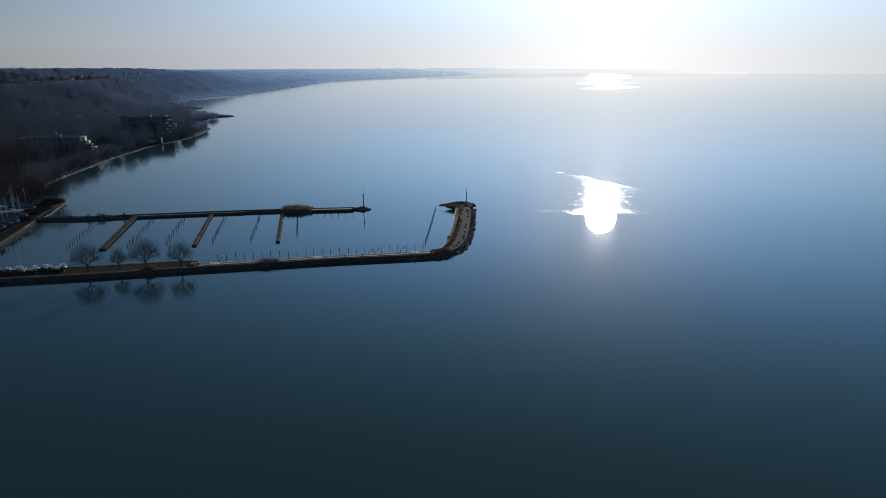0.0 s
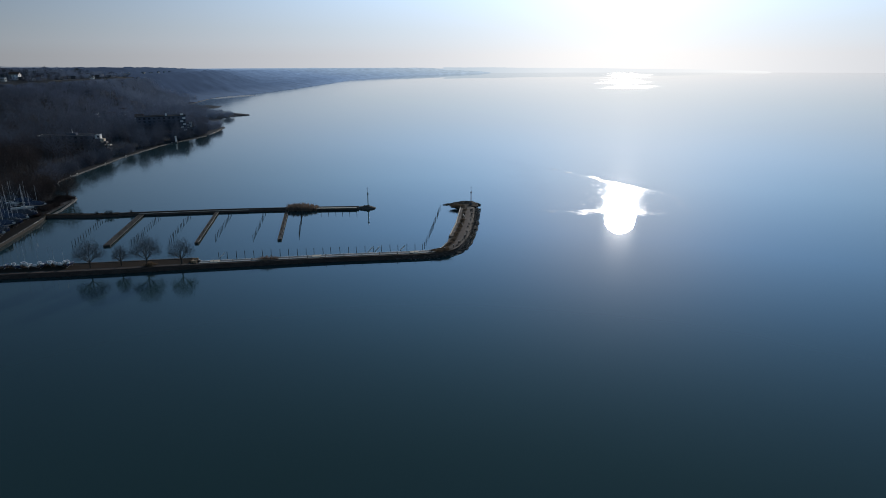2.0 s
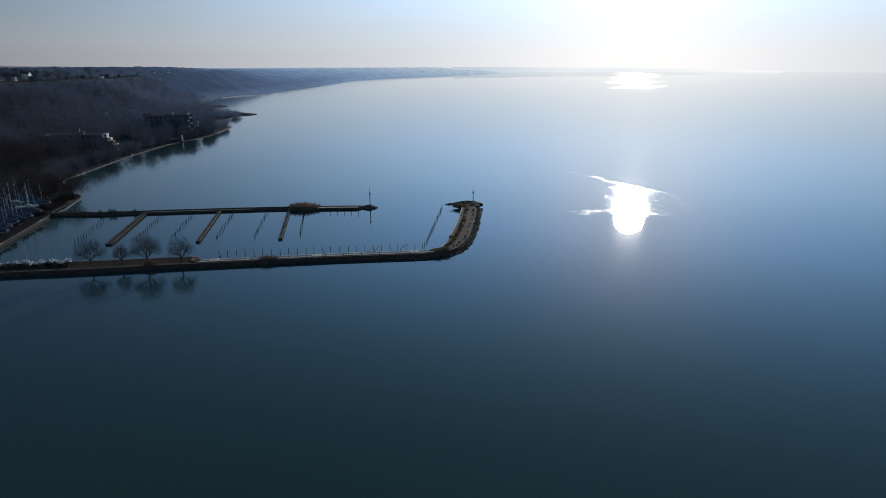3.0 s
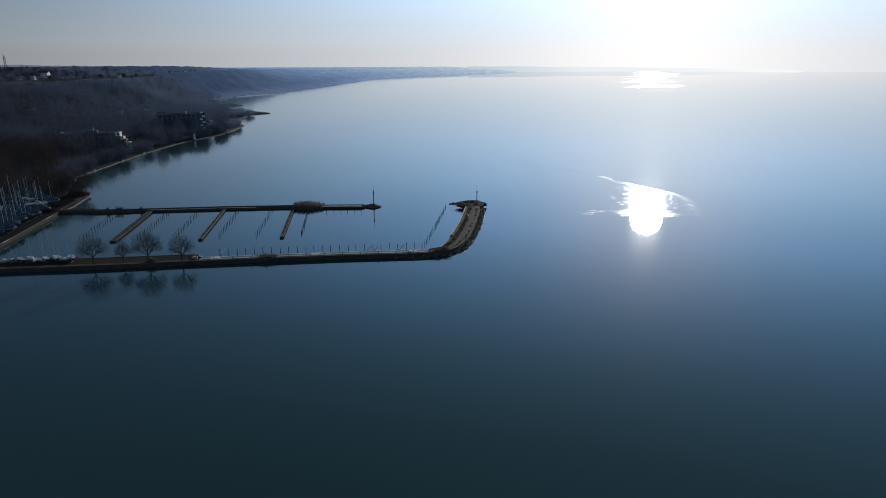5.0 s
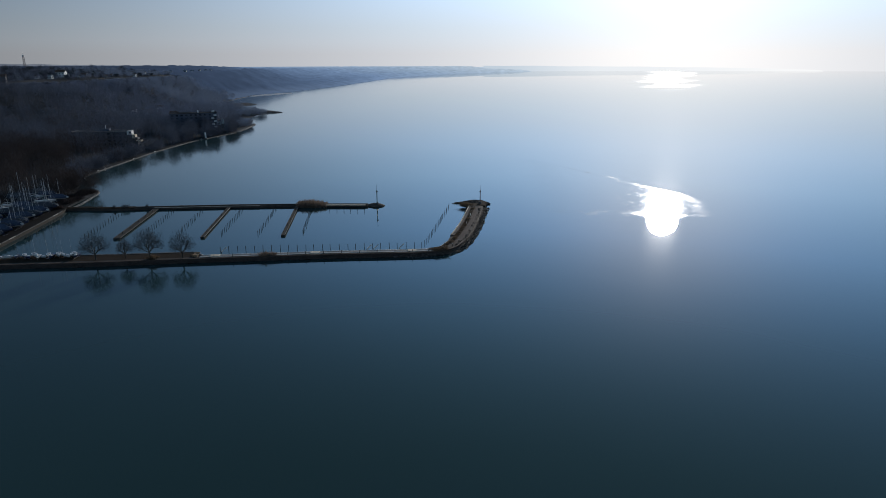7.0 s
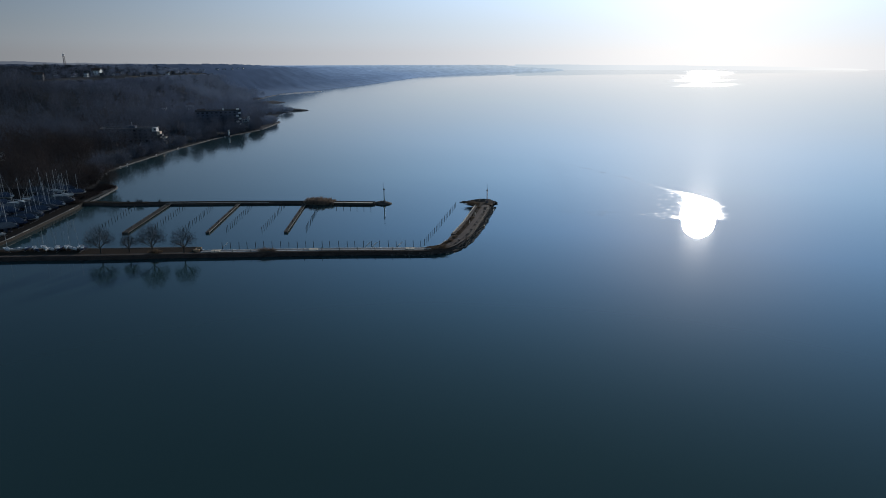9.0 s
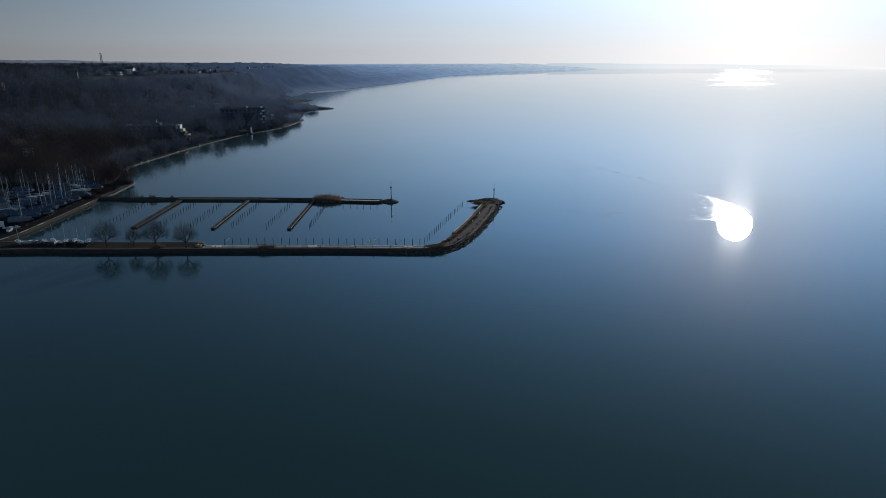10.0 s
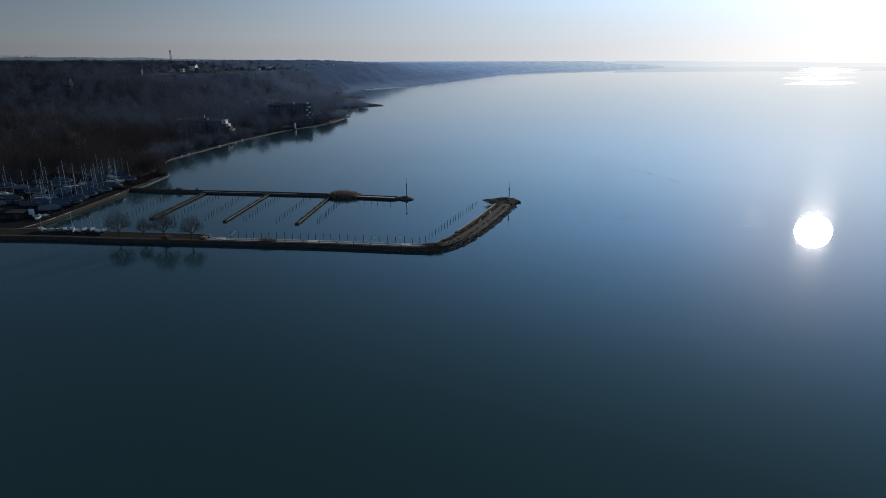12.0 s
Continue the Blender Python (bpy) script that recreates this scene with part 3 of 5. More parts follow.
# ---------------------------------------------------------------- the outer breakwater
MOLE = Way([(-330, 122.6), (-230, 156.6), (-154, 180.6), (-137.2, 184.6), (-121, 187.2), (-106, 190.2), (-94, 193.0), (-80.8, 195.7), (-54, 200.9), (-35.6, 204.5), (-16.3, 207.4), (-6, 209.0), (0.3, 210.9), (5.0, 215.2), (7.8, 223.0), (9.9, 236), (11.8, 254), (12.9, 275), (13.6, 288)], 2.0)
LEDGE = surface("stained_concrete", (0.16, 0.15, 0.135), (0.42, 0.40, 0.37), 0.5, 2.0, 0.7, bump=0.3)
S_LAWN, S_BEND, S_LEG, S_END = MOLE.near(-81.5, 192.7), MOLE.near(-3, 208), MOLE.near(9.5, 227), MOLE.length
JETTYEDGE = surface("worn_jetty_edge", (0.11, 0.10, 0.088), (0.27, 0.245, 0.215), 0.5, 2.0, 0.8, bump=0.3)
TOP = 1.3


def mole_width(s):
    return float(np.interp(s, [0, 185, S_LAWN - 0.5, S_LAWN + 0.5, S_BEND, S_LEG, S_END], [11.0, 11.0, 9.0, 4.6, 4.9, 7.4, 7.0]))


mole = thing("breakwater", "long stone breakwater with a paved promenade", "breakwater", kind="structure")
sweep("core", MOLE, lambda s: [(-1.8, -2.0), (0.0, 0.0), (0.75, TOP - 0.25), (mole_width(s) - 0.25, TOP - 0.25), (mole_width(s), 0.0), (mole_width(s) + 0.3, -2.0)], WALLSTONE, parent=mole)
sweep("wall_coping", MOLE, lambda s: [(0.6, TOP - 0.35), (0.6, TOP + 0.1), (1.15, TOP + 0.1), (1.15, TOP - 0.35)], WALLSTONE, s1=S_LEG, parent=mole)
sweep("edge_strip", MOLE, lambda s: [(1.15, TOP - 0.3), (1.15, TOP + 0.04), (2.1, TOP + 0.04), (2.1, TOP - 0.3)], WALLSTONE, s1=S_LAWN - 1, parent=mole, label="dark strip along the lawn edge")
sweep("lawn_kerb", MOLE, lambda s: [(2.1, TOP - 0.3), (2.1, TOP + 0.07), (2.3, TOP + 0.07), (2.3, TOP - 0.3)], OLDCONC, s1=S_LAWN - 1, parent=mole)
sweep("promenade", MOLE, lambda s: [(2.55, TOP - 0.3), (2.55, TOP), (mole_width(s) - 0.3, TOP), (mole_width(s) - 0.3, TOP - 0.3)], PAVING, s0=S_LAWN + 1, s1=S_BEND + 2, parent=mole, label="grey paved promenade")
sweep("promenade_kerb", MOLE, lambda s: [(2.2, TOP - 0.3), (2.2, TOP + 0.1), (2.55, TOP + 0.1), (2.55, TOP - 0.3)], CONCRETE, s0=S_LAWN + 1, s1=S_BEND + 2, parent=mole, label="pale concrete kerb")
sweep("verge", MOLE, lambda s: [(1.15, TOP - 0.3), (1.15, TOP - 0.02), (2.2, TOP - 0.02), (2.2, TOP - 0.3)], LAWN, s0=S_LAWN + 1, s1=S_BEND + 2, parent=mole)
sweep("lawn", MOLE, lambda s: [(2.3, TOP - 0.3), (2.3, TOP), (mole_width(s) - 0.3, TOP), (mole_width(s) - 0.3, TOP - 0.3)], LAWN, s1=S_LAWN - 1, parent=mole, label="brown winter lawn")
INNER_EDGE = lambda s: [(mole_width(s) - 0.6, TOP - 0.4), (mole_width(s) - 0.6, TOP + 0.1), (mole_width(s) + 0.05, TOP + 0.1), (mole_width(s) + 0.05, TOP - 0.4)]
sweep("inner_coping", MOLE, INNER_EDGE, OLDCONC, s1=S_LAWN, parent=mole)
sweep("inner_coping", MOLE, lambda s: [(o + (0.3 if o < mole_width(s) - 0.3 else 0), z) for o, z in INNER_EDGE(s)], CONCRETE, s0=S_LAWN, s1=S_LEG - 6, parent=mole, label="stained concrete coping")
sweep("rubble_bed", MOLE, lambda s: [(0.9, TOP - 0.3), (0.9, TOP - 0.10), (2.3, TOP - 0.06), (2.3, TOP - 0.3)], WALLSTONE, s0=S_BEND + 2, parent=mole, label="dark rubble beside the track")
sweep("road", MOLE, lambda s: [(2.3, TOP - 0.3), (2.3, TOP - 0.02), (4.2, TOP + 0.02), (4.2, TOP - 0.3)], GRAVEL, s0=S_BEND + 2, parent=mole, label="gravel track")
sweep("bank", MOLE, lambda s: [(4.2, TOP - 0.4), (4.2, TOP + 0.04), (5.1, TOP + 0.25), (5.9, TOP + 0.02), (5.9, TOP - 0.6)], LAWN, s0=S_BEND + 2, parent=mole, label="dark overgrown bank")
sweep("quay_ledge", MOLE, lambda s: [(5.9, TOP - 1.2), (5.9, TOP + 0.05), (mole_width(s) + 0.3, TOP + 0.05), (mole_width(s) + 0.3, TOP - 1.2)], WALLSTONE, s0=S_LEG + 4, parent=mole, label="dark stone quay ledge")
for q0, q1 in ((6, 15), (15.6, 31), (31.6, 44), (45, 58)):
    sweep("ledge_beam", MOLE, lambda s: [(mole_width(s) - 0.1, TOP), (mole_width(s) - 0.1, TOP + 0.14), (mole_width(s) + 0.34, TOP + 0.14), (mole_width(s) + 0.34, TOP)], WARMSTONE, s0=S_LEG + q0, s1=S_LEG + q1, parent=mole, label="pale concrete edge beam")

rng = np.random.default_rng(5)
spots = []
for s in np.arange(40, S_BEND, 0.42):
    for _ in range(3):
        f = rng.uniform(-0.1, 0.98)
        x, y = MOLE.at(s + rng.uniform(-0.3, 0.3), f * 0.75 - 0.05)
        spots.append((x, y, f * (TOP - 0.3), rng.uniform(0.18, 0.36)))
rocks("facing_stones", spots, WALLSTONE, mole, "dark weathered facing stones", 11)
spots = []
for s in np.arange(S_BEND - 12, S_END, 0.5):
    for _ in range(3):
        o = rng.normal(0.55, 0.6)
        x, y = MOLE.at(s, min(o, 2.0))
        spots.append((x, y, max(0.0, min(TOP, o * 0.8)), rng.uniform(0.3, 0.68)))
for q in np.arange(S_LEG - 14, S_END - 2, 0.55):
    for _ in range(2):
        o = rng.uniform(-1.9, 0.1)
        x, y = MOLE.at(q, o)
        spots.append((x, y, 0.02 + 0.3 * (1.9 + o) / 2, rng.uniform(0.3, 0.62)))
for _ in range(420):
    a, r = rng.uniform(0, 2 * np.pi), rng.uniform(0.25, 1.0)
    x, y = 8.4 + 7.0 * r * math.cos(a), 294.6 + 6.0 * r * math.sin(a)
    spots.append((x, y, 0.15 + 1.7 * (1 - r), rng.uniform(0.35, 0.85)))
for i in range(60):
    f = rng.uniform()
    spots.append((5.5 - 7.5 * f, 299 - 4.0 * f + rng.normal(0, 0.8), 0.15, rng.uniform(0.3, 0.8) * (1.1 - 0.5 * f)))
rocks("armour_stones", spots, STONE, mole, "tumbled grey armour stones", 12)
spots = []
for q in np.arange(S_BEND - 6, S_END, 0.8):
    x, y = MOLE.at(q + rng.uniform(-0.4, 0.4), rng.uniform(-2.2, -0.9))
    spots.append((x, y, rng.uniform(0.0, 0.2), rng.uniform(0.10, 0.28)))
rocks("wet_stones", spots, WETSTONE, mole, "wet stones glinting at the waterline", 14)
low_head = [(5, 286), (13.6, 286), (14, 293), (12, 298), (7, 298), (4, 294)]
v = [(x, y, z) for z in (-1.5, 1.35) for x, y in low_head]
from_arrays("head", v, [tuple(range(6, 12))] + [(i, (i + 1) % 6, 6 + (i + 1) % 6, 6 + i) for i in range(6)], LAWN, mole, "rounded dark head")

# ---------------------------------------------------------------- the inner breakwater
INNER = Way([(-183, 263.5), (-171, 267), (-160.5, 266.2), (-138, 271.0), (-104, 277.2), (-72, 281.4), (-55, 283.2), (-41.5, 284.2)], 2.0)
inner = thing("inner_mole", "narrow stone mole on the far side of the harbour", "breakwater", kind="structure")
S_PLAT = INNER.near(-62, 282.5)
sweep("core", INNER, lambda s: [(-0.3, -2.0), (0.0, 0.75), (0.4, 0.95), (2.4, 1.02), (3.0, 0.2), (3.5, -1.5)], WALLSTONE, parent=inner, wobble=0.3)
sweep("parapet", INNER, lambda s: [(1.8, 0.9), (1.8, 1.28), (2.3, 1.28), (2.3, 0.9)], WALLSTONE, s0=36.0, parent=inner)
sweep("walkway", INNER, lambda s: [(-0.6, 0.88), (-0.6, 1.05), (0.75, 1.08), (0.75, 0.88)], WARMSTONE, s0=S_PLAT, s1=INNER.length - 1, parent=inner, label="pale concrete walkway")
sweep("narrow_walkway", INNER, lambda s: [(-0.2, 0.84), (-0.2, 0.98), (0.3, 0.98), (0.3, 0.84)], LEDGE, s0=45.0, s1=INNER.near(-92, 279), parent=inner)
sweep("turf", INNER, lambda s: [(0.2, 0.6), (0.5, 1.1), (3.0, 1.25), (3.8, 0.6)], LAWN, s1=36.0, parent=inner, wobble=0.4, label="rough brown turf")
spots = []
for s in np.arange(20, INNER.length, 0.5):
    for _ in range(2):
        o = rng.uniform(2.2, 3.3)
        x, y = INNER.at(s, o)
        spots.append((x, y, max(0.05, 1.0 - (o - 2.3) * 0.8), rng.uniform(0.25, 0.5)))
for _ in range(150):
    a, r = rng.uniform(0, 2 * np.pi), math.sqrt(rng.uniform())
    spots.append((-38.4 + 4.0 * r * math.cos(a), 287.0 + 2.9 * r * math.sin(a), 0.1 + 1.0 * (1 - r), rng.uniform(0.35, 0.75)))
verts, faces = [(-38.4, 287.0, 1.15)], []
for k, (r, z) in enumerate(((0.55, 0.95), (0.85, 0.5), (1.0, -0.6))):
    for i in range(18):
        a = i * math.pi / 9
        verts.append((-38.4 + 5.0 * r * math.cos(a), 287.0 + 3.2 * r * math.sin(a), z))
        if k:
            faces.append((18 * k - 17 + i, 18 * k + 1 + i, 18 * k + 1 + (i + 1) % 18, 18 * k - 17 + (i + 1) % 18))
        else:
            faces.append((0, 1 + i, 1 + (i + 1) % 18))
from_arrays("head", verts, faces, STONE, inner, "rounded dark stone head")
rocks("armour_stones", spots, STONE, inner, "dark armour stones", 13)


def beacon(name, x, y, z, top, paint, label):
    b = thing(name, label, "harbour light", at=pose(x, y, z))
    bm = bmesh.new()
    rod(bm, (0, 0, -0.6), (0, 0, 0.5), 0.8, 0.7, 10)
    part("footing", bm, OLDCONC, b)
    bm = bmesh.new()
    rod(bm, (0, 0, 0.4), (0, 0, top * 0.62), 0.22, 0.17, 10)
    part("column", bm, paint, b)
    bm = bmesh.new()
    rod(bm, (0, 0, top * 0.62), (0, 0, top * 0.66), 0.42, 0.42, 10)
    part("gallery", bm, PILEWOOD, b)
    bm = bmesh.new()
    rod(bm, (0, 0, top * 0.66), (0, 0, top * 0.73), 0.17, 0.14, 10)
    part("lantern", bm, paint, b)
    bm = bmesh.new()
    rod(bm, (0, 0, top * 0.73), (0, 0, top), 0.055, 0.035, 6)
    rod(bm, (-0.5, 0, top * 0.93), (0.5, 0, top * 0.93), 0.03, 0.03, 5)
    part("aerial", bm, PILEWOOD, b)
    return b


beacon("harbour_light", -37.4, 286.9, 1.1, 9.1, GREENPAINT, "tall dark harbour light mast on the mole head")
beacon("harbour_light", 11.2, 290.2, 1.6, 8.5, REDPAINT, "tall dark harbour light mast on the breakwater head")


# ---------------------------------------------------------------- jetties and mooring piles
def jetty(a, b, width, label, edge=None):
    """A timber-decked jetty from its root a to its end b."""
    a, b = Vector((*a, 0)), Vector((*b, 0))
    d = b - a
    j = thing("jetty", label, "jetty", "jetties in the harbour", at=Matrix.Translation(a) @ Matrix.Rotation(math.atan2(d.y, d.x), 4, "Z"))
    ln, w = d.length, width / 2
    bm = bmesh.new()
    box(bm, 0, ln, -w, w, 0.25, 0.5, 0.04)
    part("pontoon", bm, OLDCONC, j)
    n = int(ln / 0.6)
    verts, faces = [], []
    for i in range(n):
        x0, x1, up = i * ln / n + 0.03, (i + 1) * ln / n - 0.03, 0.60 + 0.02 * random.random()
        k = len(verts)
        verts += [(x0, -w - 0.05, 0.5), (x1, -w - 0.05, 0.5), (x1, w + 0.05, 0.5), (x0, w + 0.05, 0.5), (x0, -w - 0.05, up), (x1, -w - 0.05, up), (x1, w + 0.05, up), (x0, w + 0.05, up)]
        faces += [(k + 4, k + 5, k + 6, k + 7), (k, k + 1, k + 5, k + 4), (k + 1, k + 2, k + 6, k + 5), (k + 2, k + 3, k + 7, k + 6), (k + 3, k, k + 4, k + 7)]
    tagged(from_arrays("decking", verts, faces, WOOD, j), kind="stuff")
    for side in (-1, 1):
        bm = bmesh.new()
        box(bm, 0, ln, side * (w + 0.03) - 0.08, side * (w + 0.03) + 0.08, 0.45, 0.70, 0.03)
        part("edge_beam", bm, (edge or JETTYEDGE) if side > 0 else WOOD, j, "worn grey edge beam" if side > 0 and not edge else "")
    for i in range(9):
        for side in (-1, 1):
            bm = bmesh.new()
            x = 1 + i * (ln - 2) / 8
            rod(bm, (x, side * (w - 0.2), -2), (x, side * (w - 0.2), 0.5), 0.16, 0.16, 6)
            part("support_pile", bm, PILEWOOD, j)
    bm = bmesh.new()
    box(bm, ln - 0.2, ln + 0.35, -w - 0.12, w + 0.12, -0.3, 0.66, 0.1)
    part("end_block", bm, WOOD, j, "dark timber end fender")
    for i in range(5):
        bm = bmesh.new()
        x = ln * (i + 0.7) / 5.4
        box(bm, x - 0.16, x + 0.16, -0.14, 0.14, 0.6, 1.4, 0.03)
        part("service_post", bm, WOOD, j)
    return j


jetty((-138.2, 271.5), (-126.4, 221.0), 2.2, "old timber jetty with a dark weathered deck", WOOD)
jetty((-105.6, 276.5), (-94.2, 225.6), 1.25, "straight timber jetty with a pale edge beam")
jetty((-74.2, 280.0), (-63.8, 230.6), 1.25, "straight timber jetty beside the reed bed")


def mooring_pile():
    bm = bmesh.new()
    rod(bm, (0, 0, -2), (0, 0, 1.3), 0.105, 0.095, 8)
    p = thing("mooring_pile", "dark timber mooring pile standing in the water", "mooring pile", "mooring piles in the harbour", at=pose(-90, 240, 0))
    part("shaft", bm, PILEWOOD, p)
    bm = bmesh.new()
    rod(bm, (0, 0, 1.27), (0, 0, 1.38), 0.12, 0.07, 8)
    part("cap", bm, PILEWOOD, p)
    return p


PILE = mooring_pile()
first_pile = True


def pile_row(a, b, n, low=0.9, high=1.12):
    global first_pile
    for i in range(n):
        f = i / (n - 1)
        x, y = a[0] + (b[0] - a[0]) * f + random.gauss(0, 0.12), a[1] + (b[1] - a[1]) * f + random.gauss(0, 0.12)
        m = pose(x, y, 0, random.gauss(0, 1.1), random.gauss(0, 1.1), random.uniform(0, 360))
        p = PILE if first_pile else copy_thing(PILE, m)
        p.matrix_basis = m
        p.scale = (1, 1, random.uniform(low, high))
        first_pile = False


pile_row((-161.4, 218.0), (-170.5, 251), 13)
pile_row((-141.3, 223.7), (-151.0, 263.5), 14)
pile_row((-119.8, 226.6), (-128.5, 268.2), 15)
pile_row((-106.4, 229.0), (-115.7, 270.2), 15)
pile_row((-89.6, 231.6), (-98.5, 274.8), 15)
pile_row((-75.0, 233.3), (-83.8, 278.6), 15)
pile_row((-57.6, 236.4), (-66.0, 275.2), 15)
pile_row((-7.0, 225.0), (-3.3, 288.6), 20)
pile_row((-57.2, 275.6), (-40.8, 275.0), 6)
pile_row((-79.2, 208.4), (-7.6, 220.2), 25, 1.4, 1.6)


# ---------------------------------------------------------------- plants
def tri_mesh(name, tris, material):
    """One mesh from a long row of loose triangles."""
    v = np.ascontiguousarray(np.asarray(tris, np.float32).reshape(-1, 3))
    n = len(v) // 3
    me = bpy.data.meshes.new(name)
    me.vertices.add(len(v))
    me.vertices.foreach_set("co", v.ravel())
    me.loops.add(len(v))
    me.loops.foreach_set("vertex_index", np.arange(len(v), dtype=np.int32))
    me.polygons.add(n)
    me.polygons.foreach_set("loop_start", np.arange(0, len(v), 3, dtype=np.int32))
    me.update(calc_edges=True)
    me.materials.append(material)
    return me


def slivers(a, b, width, rng):
    """Thin triangles from a to b."""
    d = b - a
    s = np.cross(d, rng.normal(size=d.shape))
    s /= np.linalg.norm(s, axis=1, keepdims=True) + 1e-9
    s *= np.reshape(width, (-1, 1)) / 2
    return np.stack([a - s, a + s, b], 1)


def wood(name, spots, twigs, twig_long, twig_wide, material, seed):
    """Many bare trees as one mesh. spots: x, y, z, height, spread."""
    rng = np.random.default_rng(seed)
    p = np.array(spots, float)
    n = len(p)
    out = []
    foot, H, R = p[:, :3], p[:, 3], p[:, 4]
    crown = foot + np.stack([0 * H, 0 * H, H * 0.62], 1)
    for _ in range(2):
        out.append(slivers(foot - [0, 0, 0.5], foot + np.stack([rng.normal(0, .4, n), rng.normal(0, .4, n), H * 0.85], 1), H * 0.018, rng))
    k = 7
    limb0 = np.repeat(foot, k, 0) + np.c_[np.zeros((n * k, 2)), np.repeat(H, k) * rng.uniform(0.2, 0.5, n * k)]
    ang, far = rng.uniform(0, 2 * np.pi, n * k), rng.uniform(0.4, 0.95, n * k)
    limb1 = np.repeat(foot, k, 0) + np.stack([np.cos(ang) * far * np.repeat(R, k), np.sin(ang) * far * np.repeat(R, k), np.repeat(H, k) * rng.uniform(0.5, 0.95, n * k)], 1)
    out.append(slivers(limb0, limb1, np.repeat(H, k) * 0.009, rng))
    k = twigs
    d = rng.normal(size=(n * k, 3))
    d /= np.linalg.norm(d, axis=1, keepdims=True)
    r = rng.uniform(0.25, 1, n * k) ** 0.5
    lump = 1 + 0.22 * np.sin(3 * np.arctan2(d[:, 1], d[:, 0]) + np.repeat(rng.uniform(0, 6, n), k))
    c = np.repeat(crown, k, 0) + d * (r * lump)[:, None] * np.stack([np.repeat(R, k), np.repeat(R, k), np.repeat(H, k) * 0.42], 1)
    way = d * 0.7 + rng.normal(0, 0.5, (n * k, 3)) + [0, 0, 0.35]
    way *= (twig_long * rng.uniform(0.5, 1.3, n * k) / np.linalg.norm(way, axis=1))[:, None]
    out.append(slivers(c, c + way, twig_wide * rng.uniform(0.6, 1.4, n * k), rng))
    return new(name, tri_mesh(name, np.concatenate(out), material))


def bare_tree(x, y, z, height, spread, label, seed):
    """A broad bare winter tree: trunk and limbs that fork again and again into twigs."""
    rng = np.random.default_rng(seed)
    t = thing("tree", label, "tree", "bare trees on the breakwater lawn", at=pose(x, y, z))
    bm = bmesh.new()
    rod(bm, (0, 0, -0.3), (0.05, 0.02, height * 0.22), height * 0.026, height * 0.02, 9)
    part("trunk", bm, BARK, t)
    limbs = bmesh.new()
    fine_a, fine_b, fine_w = [], [], []

    def grow(a, d, ln, r, level):
        b = a + d * ln
        if level < 3:
            rod(limbs, a, b, r, r * 0.68, 5)
        else:
            fine_a.append(a), fine_b.append(b), fine_w.append(max(r * 2, 0.045))
        if level >= 4:
            return
        for i in range(rng.integers(3, 5) if level < 4 else 5):
            q = Vector(rng.normal(0, 0.62, 3)) * (1.0 if level else 1.1)
            nd = (d + q + Vector((0, 0, 0.12))).normalized()
            nd = Vector((nd.x * spread, nd.y * spread, nd.z)).normalized()
            grow(a + d * ln * rng.uniform(0.55, 1.0), nd, ln * rng.uniform(0.62, 0.82), r * 0.6, level + 1)

    base = Vector((0, 0, height * 0.18))
    for i in range(5):
        a = i * 2 * math.pi / 5 + rng.uniform(-0.4, 0.4)
        d = Vector((math.cos(a) * spread * 0.75, math.sin(a) * spread * 0.75, rng.uniform(0.55, 1.0))).normalized()
        grow(base, d, height * rng.uniform(0.22, 0.27), height * 0.012, 1)
    grow(base, Vector((0.05, 0, 1)), height * 0.26, height * 0.014, 1)
    part("limbs", limbs, BARK, t)
    # a haze of fine twigs fills the dome of the crown
    n = int(5200 * (height / 11) ** 2)
    d = rng.normal(size=(n, 3))
    d /= np.linalg.norm(d, axis=1, keepdims=True)
    d[:, 2] = np.abs(d[:, 2]) * 1.0 - 0.25 * (rng.uniform(size=n) < 0.3)
    az = np.arctan2(d[:, 1], d[:, 0])
    lump = 0.97 + 0.20 * np.sin(5 * az + seed) * np.cos(4 * d[:, 2] + seed) + 0.10 * np.sin(9 * az + 7 * d[:, 2] + 2.0 * seed)
    c = d * (rng.uniform(0.2, 1, n) ** 0.45 * lump)[:, None] * (height * 0.43 * spread, height * 0.43 * spread, height * 0.60) + (0, 0, height * 0.34)
    go = d + rng.normal(0, 0.55, (n, 3)) + (0, 0, 0.2)
    go *= (rng.uniform(0.5, 1.3, n) * height * 0.075 / np.linalg.norm(go, axis=1))[:, None]
    tris = np.concatenate([slivers(np.array(fine_a), np.array(fine_b), np.array(fine_w), rng), slivers(c, c + go, rng.uniform(0.03, 0.05, n), rng)])
    ob = new("crown", tri_mesh("crown", tris, TWIG))
    ob.parent = t
    return t


bare_tree(-115.6, 192.0, 1.3, 10.6, 1.1, "broad bare tree on the breakwater lawn", 21)
bare_tree(-106.6, 194.6, 1.3, 8.0, 0.75, "small slender bare tree on the breakwater lawn", 22)
bare_tree(-98.2, 195.2, 1.3, 11.4, 1.05, "tallest broad bare tree on the breakwater lawn", 23)
bare_tree(-87.2, 196.6, 1.3, 9.8, 1.05, "broad bare tree near the start of the promenade", 24)


